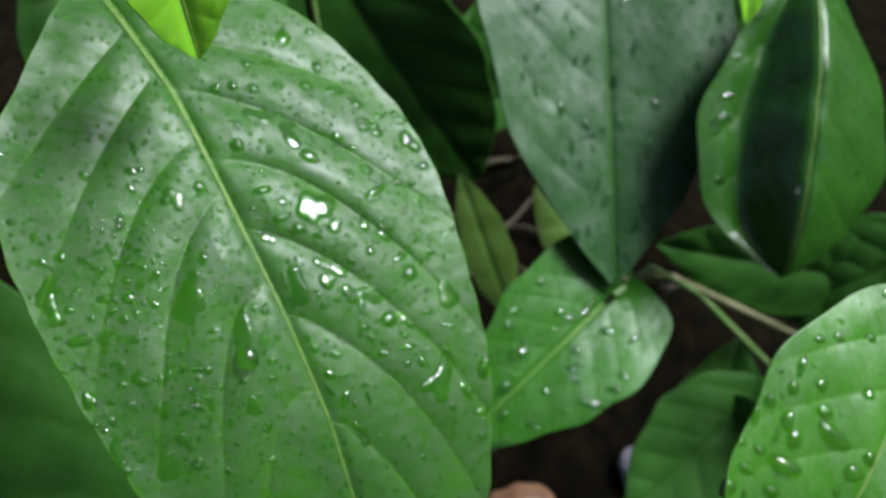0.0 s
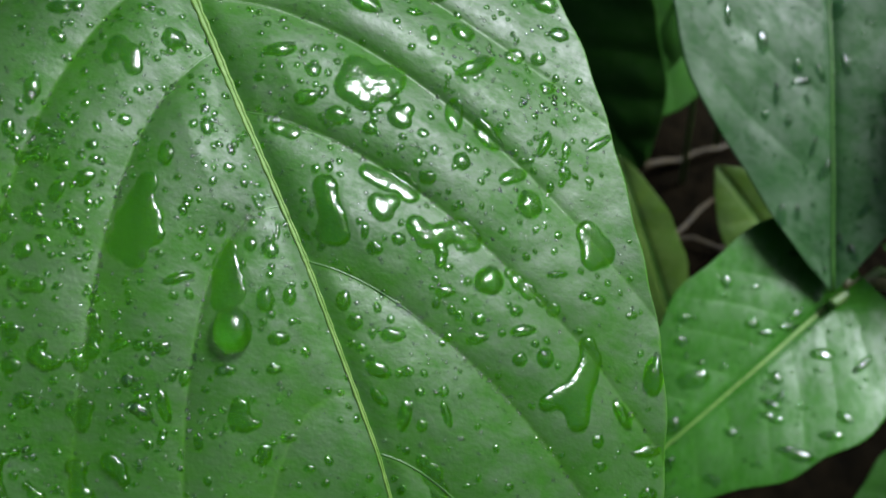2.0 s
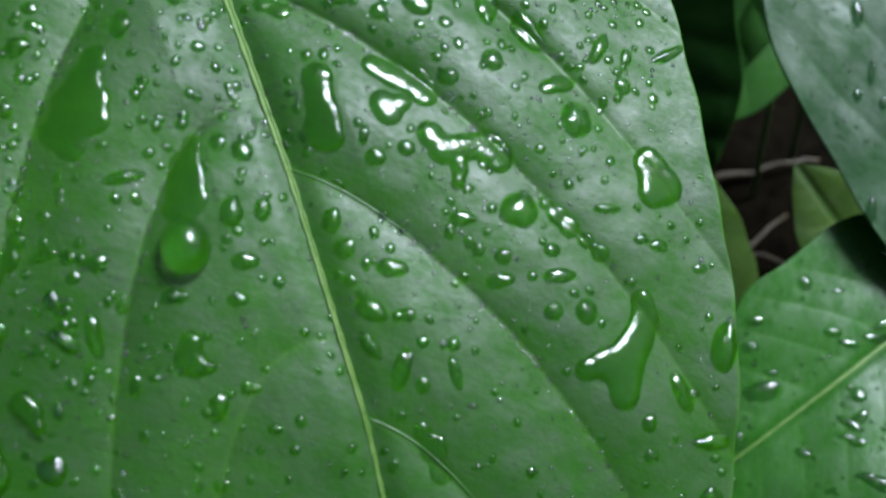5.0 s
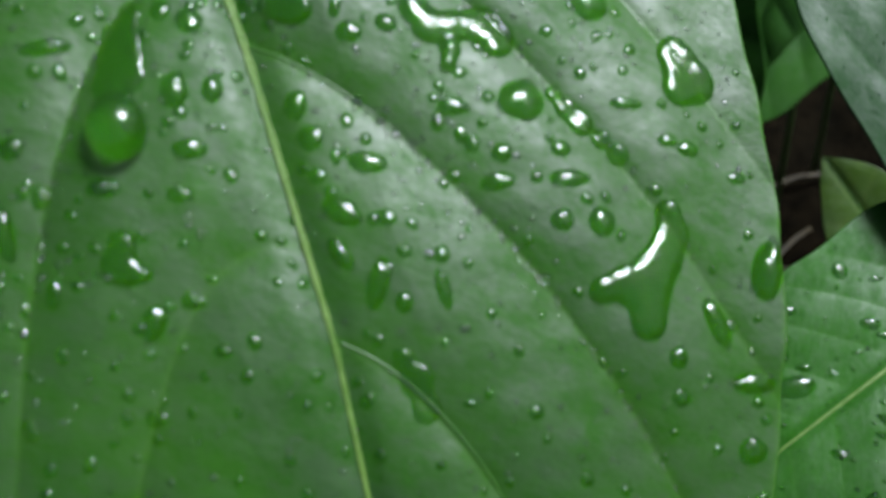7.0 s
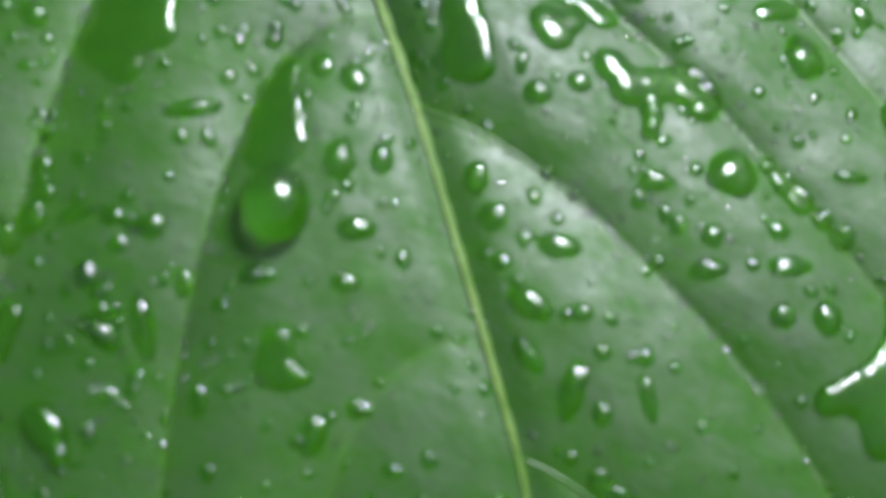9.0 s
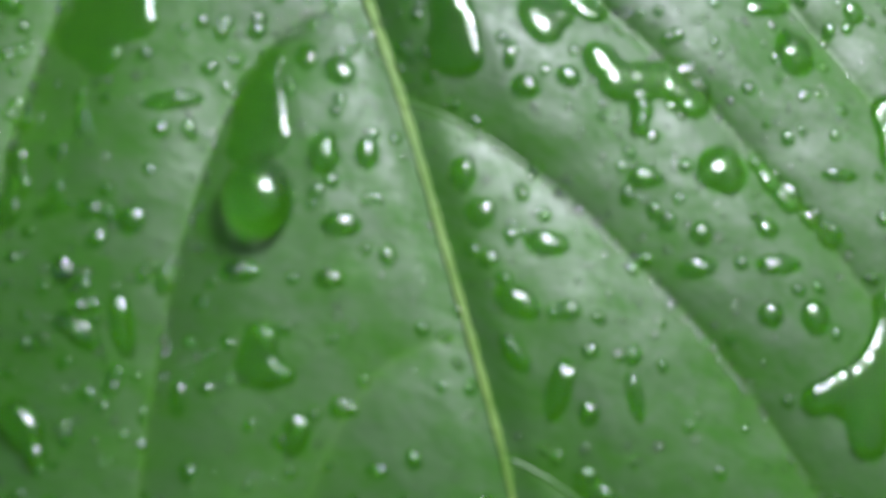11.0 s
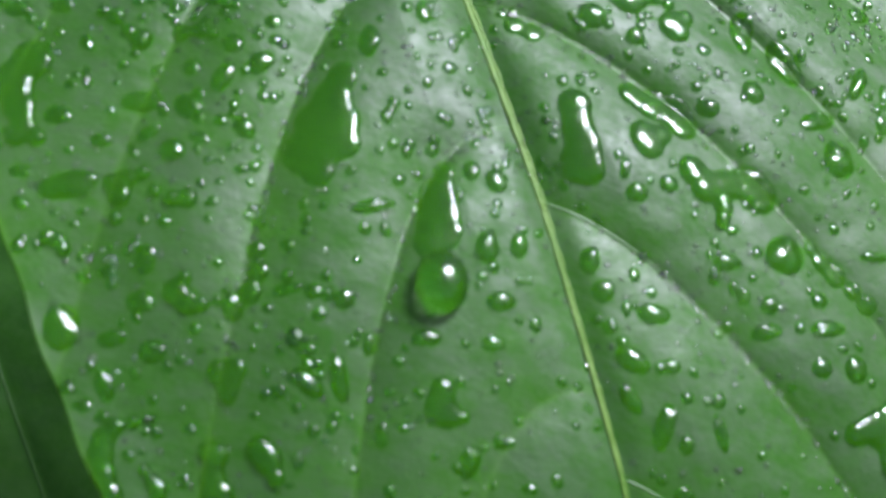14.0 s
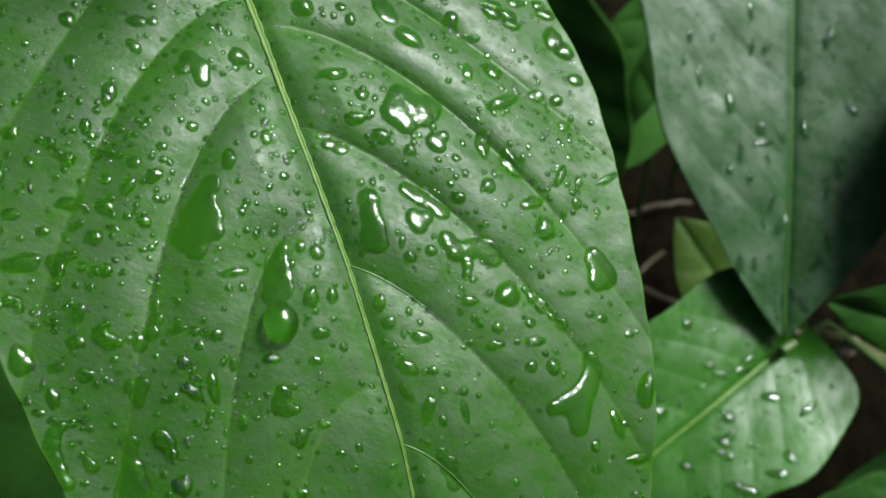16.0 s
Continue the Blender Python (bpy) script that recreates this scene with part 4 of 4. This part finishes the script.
drop(-25.0, 2.0, 0.88, 0.69, -21)
drop(-29.7, 2.1, 1.39, 1.06, -108)
drop(-22.5, -0.6, 0.36, 0.37, -20)
drop(-25.2, -1.0, 0.80, 0.72, -21)
drop(-23.8, -2.0, 0.36, 0.32, -21)
drop(-22.5, -1.9, 0.36, 0.20, -20)
drop(-27.2, 0.5, 0.87, 0.49, -11)
drop(-16.8, -0.2, 0.89, 0.38, -5)
drop(-17.2, -3.1, 0.58, 0.48, -79)
drop(-21.1, -0.9, 0.28, 0.21, -20)
drop(-19.2, -1.7, 0.36, 0.29, -22)
drop(-19.3, 6.3, 0.49, 0.30, 3)
drop(-19.8, 5.4, 0.28, 0.25, -18)
drop(-17.0, 7.7, 0.50, 0.30, -16)
drop(-18.5, 7.4, 0.29, 0.26, -17)
drop(-28.3, -1.9, 1.05, 0.58, -98)
drop(-30.4, -1.4, 0.63, 0.32, -21)
drop(-29.8, -2.6, 0.58, 0.40, -21)
drop(-19.1, -5.7, 0.57, 0.44, -21)
drop(-17.4, -5.7, 0.75, 0.36, -59)
drop(-24.5, -6.0, 0.36, 0.32, -21)
drop(-21.0, -13.2, 0.89, 0.72, -22)
drop(-22.0, -11.7, 0.40, 0.32, -22)
drop(-26.8, -10.8, 0.36, 0.28, -22)
drop(-28.3, -9.8, 0.47, 0.28, -22)
drop(-19.2, -10.0, 0.52, 0.28, -109)
drop(-20.1, -11.0, 0.41, 0.16, -22)
drop(-20.8, -6.5, 0.36, 0.28, -21)
drop(-24.8, 5.2, 0.36, 0.33, -22)

# smaller drops between the large ones
fill = np.random.RandomState(5)
made = 0
while made < 45:
    fx, fy = fill.uniform(-30, 34), fill.uniform(-46, 52)
    fa = 0.26 + 0.26 * fill.uniform() ** 1.5
    if LEFT_EDGE(fy) + 1.5 < fx < RIGHT_EDGE(fy) - 1.5 and abs(fx - RIB(fy)) > 1.2:
        cell = (np.abs(BLADE_X - fx) < fa + 0.3) & (np.abs(BLADE_Y - fy) < fa + 0.3)
        if not BLADE_WET[cell].any():
            drop(round(fx, 2), round(fy, 2), fa, fa * fill.uniform(0.6, 1.0), fill.uniform(0, 180))
            made += 1


def build_spray():
    """Fine droplets all over the broad leaf, too many to count."""
    rng = np.random.RandomState(21)
    seg = 8
    th = np.arange(seg) * 2 * math.pi / seg
    V, F = [], []
    count = 0
    along = [(1, 4, 2, 27), (1, 4, 2, 27), (1, 5, 1, 20), (-1, 4, 2, 14), (-1, 5, 4, 22)]
    while count < 4100:
        x, y = rng.uniform(-32, 36), rng.uniform(-58, 60)
        rad = 0.10 + 0.28 * rng.uniform() ** 2.4
        if count % 6 == 0:
            # some cling to the hairs beside the main side veins
            side, n, first, last = along[(count // 6) % len(along)]
            y0, a, b = SIDE_VEINS[side][n]
            k = rng.uniform(first, last)
            y = y0 - a * k - b * k * k + rng.normal() * 0.35 - 0.2
            x = float(RIB(y)) + side * k
            rad = rng.uniform(0.05, 0.14)
        elif rng.uniform() > np.interp(y, [-40, -14, 0, 20, 55], [0.25, 0.45, 1.0, 1.0, 0.6]):
            continue
        if not LEFT_EDGE(y) + 0.8 < x < RIGHT_EDGE(y) - 0.8:
            continue
        if rng.uniform() < 0.35 * (wobble(np.array(x), np.array(y), 16, 9) < 0):
            continue
        el, tn = rng.uniform(1, 1.4), rng.uniform(0, 6.28)
        if BLADE_WET[np.searchsorted(BLADE_Y[:, 0], y), int(np.clip((x - LEFT_EDGE(y)) / (RIGHT_EDGE(y) - LEFT_EDGE(y)) * 399, 0, 399))] > 0.2:
            continue
        if rad > 0.22:
            moisten(x, y, rad * el, rad, math.degrees(tn))
        ox = rad * np.cos(th) * el
        oy = rad * np.sin(th)
        gx, gy = ox * math.cos(tn) - oy * math.sin(tn), ox * math.sin(tn) + oy * math.cos(tn)
        h = seat(x + np.append(gx, 0), y + np.append(gy, 0))
        k = len(V)
        for q, up in ((1.08, -0.06), (0.93, 0.2), (0.55, 0.38)):
            for j in range(seg):
                V.append(((x + gx[j] * q) * MM, (y + gy[j] * q) * MM, (h[j] * q + h[-1] * (1 - q) + up * rad) * MM))
        V.append((x * MM, y * MM, (h[-1] + 0.44 * rad) * MM))
        for r in range(2):
            for j in range(seg):
                q = (j + 1) % seg
                F.append((k + r * seg + j, k + r * seg + q, k + (r + 1) * seg + q, k + (r + 1) * seg + j))
        for j in range(seg):
            F.append((k + 2 * seg + j, k + 2 * seg + (j + 1) % seg, k + 3 * seg))
        F.append(tuple(k + seg - 1 - j for j in range(seg)))
        count += 1
    ob = new("fine_droplets", mesh_from("fine_droplets", V, F, WATER))
    ob.matrix_world = BROAD
    tagged(ob, "spray of tiny clear droplets all over the leaf", "water drops", kind="stuff")


build_spray()

# ---------------------------------------------------------------- rain on the other leaves
WETNESS = {}


def soak(wet, dx, dy, a, b, tn):
    q = ((dx * math.cos(tn) + dy * math.sin(tn)) / a) ** 2 + ((dy * math.cos(tn) - dx * math.sin(tn)) / b) ** 2
    np.maximum(wet, np.clip((1.2 - q) * 4, 0, 1), out=wet)


def scatter_drops(spot, big, fine, seed, size=1.0, slim=0.0, lie=1.57):
    """One spray of drops and fine droplets on the upper face of a leaf."""
    m, X, Y, Z, blade = spot
    wet = WETNESS.setdefault(id(blade), np.zeros_like(X))
    rng = np.random.RandomState(seed)
    seg = 14
    th = np.arange(seg) * 2 * math.pi / seg

    def lump(cx, cy, cz, slope_x, slope_y, a, b, tn, high, wob):
        out = 1 + wob * np.sin(2 * th + tn) + wob * np.sin(3 * th + 2 * tn)
        V = []
        for q, up in ((1.05, -0.15), (0.98, 0.25), (0.8, 0.68), (0.45, 0.95)):
            lx, ly = q * a * out * np.cos(th), q * b * out * np.sin(th)
            gx, gy = lx * math.cos(tn) - ly * math.sin(tn), lx * math.sin(tn) + ly * math.cos(tn)
            V += [((cx + p) * MM, (cy + r) * MM, (cz + slope_x * p + slope_y * r + up * high) * MM) for p, r in zip(gx, gy)]
        V.append((cx * MM, cy * MM, (cz + high) * MM))
        F = []
        for r in range(3):
            for j in range(seg):
                k = (j + 1) % seg
                F.append((r * seg + j, r * seg + k, (r + 1) * seg + k, (r + 1) * seg + j))
        for j in range(seg):
            F.append((3 * seg + j, 3 * seg + (j + 1) % seg, 4 * seg))
        F.append(tuple(seg - 1 - j for j in range(seg)))
        return V, F

    def place():
        i, j = rng.randint(6, X.shape[0] - 8), rng.randint(5, X.shape[1] - 5)
        gx = (Z[i, j + 1] - Z[i, j - 1]) / (X[i, j + 1] - X[i, j - 1] + 1e-9)
        gy = (Z[i + 1, j] - Z[i - 1, j]) / (Y[i + 1, j] - Y[i - 1, j] + 1e-9)
        return X[i, j], Y[i, j], Z[i, j], float(np.clip(gx, -1, 1)), float(np.clip(gy, -1, 1))

    V, F = [], []
    for _ in range(big):
        cx, cy, cz, sx, sy = place()
        a = size * rng.uniform(0.5, 1.6)
        b, tn = a * rng.uniform(0.5, 1.0), rng.uniform(0, 6.28)
        if slim:
            a, b, tn = a * 1.4, a * slim * rng.uniform(0.9, 1.5), lie + rng.normal() * 0.35
        soak(wet, X - cx, Y - cy, a, b, tn)
        v, f = lump(cx, cy, cz, sx, sy, a, b, tn, 0.28 * math.sqrt(a * b), 0.10)
        F += [tuple(q + len(V) for q in p) for p in f]
        V += v
    for _ in range(fine):
        cx, cy, cz, sx, sy = place()
        a = size * (0.15 + 0.35 * rng.uniform() ** 2)
        b, tn = a * rng.uniform(0.6, 1.0), rng.uniform(0, 6.28)
        soak(wet, X - cx, Y - cy, a, b, tn)
        v, f = lump(cx, cy, cz, sx, sy, a, b, tn, a * 0.5, 0.05)
        F += [tuple(q + len(V) for q in p) for p in f]
        V += v
    ob = new("fine_droplets", mesh_from("fine_droplets", V, F, WATER))
    ob.matrix_world = m
    tagged(ob, "spray of tiny clear droplets on a wet leaf", "water drops", kind="stuff")
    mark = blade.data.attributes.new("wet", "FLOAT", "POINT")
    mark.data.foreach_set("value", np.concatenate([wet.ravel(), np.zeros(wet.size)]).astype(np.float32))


def spot_drop(spot, x, y, a, b, turn, group="raindrops on the ribbed leaf", tall=0.48):
    """One drop at a given place on a smaller leaf."""
    m, X, Y, Z, blade = spot
    k = np.argmin((X - x) ** 2 + (Y - y) ** 2)
    i, j = np.clip(k // X.shape[1], 2, X.shape[0] - 3), np.clip(k % X.shape[1], 2, X.shape[1] - 3)
    gx = (Z[i, j + 2] - Z[i, j - 2]) / (X[i, j + 2] - X[i, j - 2])
    gy = (Z[i + 2, j] - Z[i - 2, j]) / (Y[i + 2, j] - Y[i - 2, j])
    seg, rings = 22, 7
    th = np.arange(seg) * 2 * math.pi / seg
    rng = np.random.RandomState(int(x * 100 + y * 7) % 997)
    out = 1 + 0.09 * np.sin(2 * th + rng.uniform(0, 6)) + 0.10 * np.sin(3 * th + rng.uniform(0, 6))
    ca, sa = math.cos(radians(turn)), math.sin(radians(turn))
    V, F = [], []
    for q in np.append(np.linspace(0.15, 1, rings), 1.06):
        lx, ly = q * a * out * np.cos(th), q * b * out * np.sin(th)
        px, py = ca * lx - sa * ly, sa * lx + ca * ly
        up = tall * math.sqrt(a * b) * (1 - q ** 2.2) ** 0.74 if q < 1 else (-0.02 if q == 1 else -0.2)
        V += [(u * MM, w * MM, (gx * u + gy * w + up) * MM) for u, w in zip(px, py)]
    V.append((0, 0, tall * math.sqrt(a * b) * MM))
    for r in range(rings):
        for q in range(seg):
            n = (q + 1) % seg
            F.append((r * seg + q, (r + 1) * seg + q, (r + 1) * seg + n, r * seg + n))
    for q in range(seg):
        F.append((len(V) - 1, q, (q + 1) % seg))
    F.append(tuple(rings * seg + seg - 1 - q for q in range(seg)))
    ob = new("water_drop", mesh_from("water_drop", V, F, WATER))
    ob.matrix_world = m @ Matrix.Translation((float(X[i, j]) * MM, float(Y[i, j]) * MM, float(Z[i, j]) * MM))
    tagged(ob, "clear raindrop resting on the " + group.split(" the ")[1], "water drop", group)
    tn = radians(turn)
    soak(WETNESS.setdefault(id(blade), np.zeros_like(X)), X - X[i, j], Y - Y[i, j], a, b, tn)


spot_drop(NEAR_RIGHT, 19.3, 25.4, 2.04, 0.65, 100)
spot_drop(NEAR_RIGHT, 18.8, 29.3, 1.20, 1.10, 90)
spot_drop(NEAR_RIGHT, 21.4, 33.1, 1.20, 1.10, 90)
spot_drop(NEAR_RIGHT, 22.5, 36.5, 1.65, 0.73, 110)
spot_drop(NEAR_RIGHT, 17.2, 34.2, 1.84, 1.10, 110)
spot_drop(NEAR_RIGHT, 14.7, 36.5, 1.56, 1.46, 90)
spot_drop(NEAR_RIGHT, 17.7, 37.3, 1.38, 0.55, 90)
spot_drop(NEAR_RIGHT, 11.9, 29.8, 1.67, 1.11, 0)
spot_drop(NEAR_RIGHT, 14.2, 40.9, 3.21, 1.47, 5)
spot_drop(NEAR_RIGHT, 19.5, 44.5, 1.55, 1.00, 0)
spot_drop(NEAR_RIGHT, 21.3, 48.7, 1.64, 1.36, 90)
spot_drop(NEAR_RIGHT, 19.1, 40.8, 1.10, 0.73, 0)
spot_drop(NEAR_RIGHT, 23.0, 41.0, 0.91, 0.73, 0)
spot_drop(NEAR_RIGHT, 3.1, 36.1, 1.85, 1.38, 0)
spot_drop(NEAR_RIGHT, 17.2, 24.2, 0.46, 0.46, 90)
spot_drop(NEAR_RIGHT, 1.2, 32.4, 1.39, 1.20, 0)
spot_drop(NEAR_RIGHT, 18.5, 19.6, 1.12, 0.65, 0)
spot_drop(NEAR_RIGHT, 16.0, 14.9, 0.75, 0.56, 0)
spot_drop(NEAR_RIGHT, 10.0, 14.6, 1.13, 0.84, 0)
spot_drop(NEAR_RIGHT, 22.0, 27.7, 0.65, 0.65, 90)
spot_drop(NEAR_RIGHT, 14.3, 45.7, 1.37, 1.10, 0)
spot_drop(NEAR_RIGHT, 6.5, 23.3, 1.21, 0.93, 0)
spot_drop(NEAR_RIGHT, 8.6, 32.6, 3.4, 1.5, -12)
for spot in [(24.4, 59.5, 1.5, 1.0, 70), (1.4, 55.9, 2.0, 1.2, 60), (-14.7, 48.8, 2.4, 1.1, 95), (-7.2, 43.9, 1.5, 1.2, 90), (-6.5, 41.5, 2.2, 0.9, 10), (-1.8, 23.9, 2.2, 1.1, 60), (-10.1, 69.5, 2.2, 0.6, 95), (-11.7, 73.7, 2, 0.7, 80), (-21.5, 53.6, 2.4, 0.7, 95), (4.4, 78, 1.2, 0.8, 90), (31.1, 72.6, 2.2, 0.9, 80), (-14.1, 34.4, 1.2, 0.8, 90), (-20, 75.8, 1.7, 0.7, 80), (-6.3, 62.1, 1.8, 0.7, 60), (-9.7, 33.1, 1.2, 0.9, 90), (23.8, 78, 1.6, 0.8, 90), (10.2, 38.6, 1.5, 0.6, 0), (-24, 62.4, 1.4, 0.7, 90), (12, 50, 2.4, 0.8, 120), (8, 66, 1.5, 0.7, 100)]:
    spot_drop(UPRIGHT, *spot, "raindrops on the upright leaf", 0.28)
for spot in [(6.2, 31, 3.4, 1.7, 60), (2.2, 40.8, 2.6, 1.3, 80), (-3, 46, 2.0, 1.0, 100), (-11.5, 54, 3.6, 1.4, 65), (-3.8, 18.4, 1.5, 1.3, 40), (-16.5, 25.8, 3.2, 1.2, 35), (-5.8, 32.5, 1.5, 0.8, 40), (-9.9, 41.2, 1.6, 0.9, 40), (16.5, 24.6, 1.8, 0.9, 60), (13.5, 28.3, 1.7, 1.0, 60), (-6.2, 8, 2.4, 1.2, 50), (16.5, 13, 1.3, 1.3, 0), (6.9, 14.8, 1.7, 0.9, 50), (-9.4, 24.2, 1.5, 1.0, 40), (-17, 14, 1.6, 1.2, 20)]:
    spot_drop(HEART, *spot, "raindrops on the heart-shaped leaf", 0.28)
for spot in [(19.5, 54.1, 3.0, 1.7, 30), (18.7, 48.2, 2.6, 1.0, 20), (18, 38, 1.5, 0.9, 0), (21, 57.4, 1.2, 0.8, 0), (-16.1, 65.2, 1.3, 0.9, 0), (-11.6, 50.3, 1.2, 0.7, 0), (18, 70, 1.6, 1.1, 0)]:
    spot_drop(FOLDED, *spot, "raindrops on the folded leaf", 0.28)
scatter_drops(UPRIGHT, 60, 420, 101, 1.0, 0.42)
scatter_drops(HEART, 22, 220, 102, 1.2, 0.45, 0.9)
scatter_drops(NEAR_RIGHT, 24, 200, 103, 0.8)
scatter_drops(FOLDED, 4, 70, 104, 1.2)

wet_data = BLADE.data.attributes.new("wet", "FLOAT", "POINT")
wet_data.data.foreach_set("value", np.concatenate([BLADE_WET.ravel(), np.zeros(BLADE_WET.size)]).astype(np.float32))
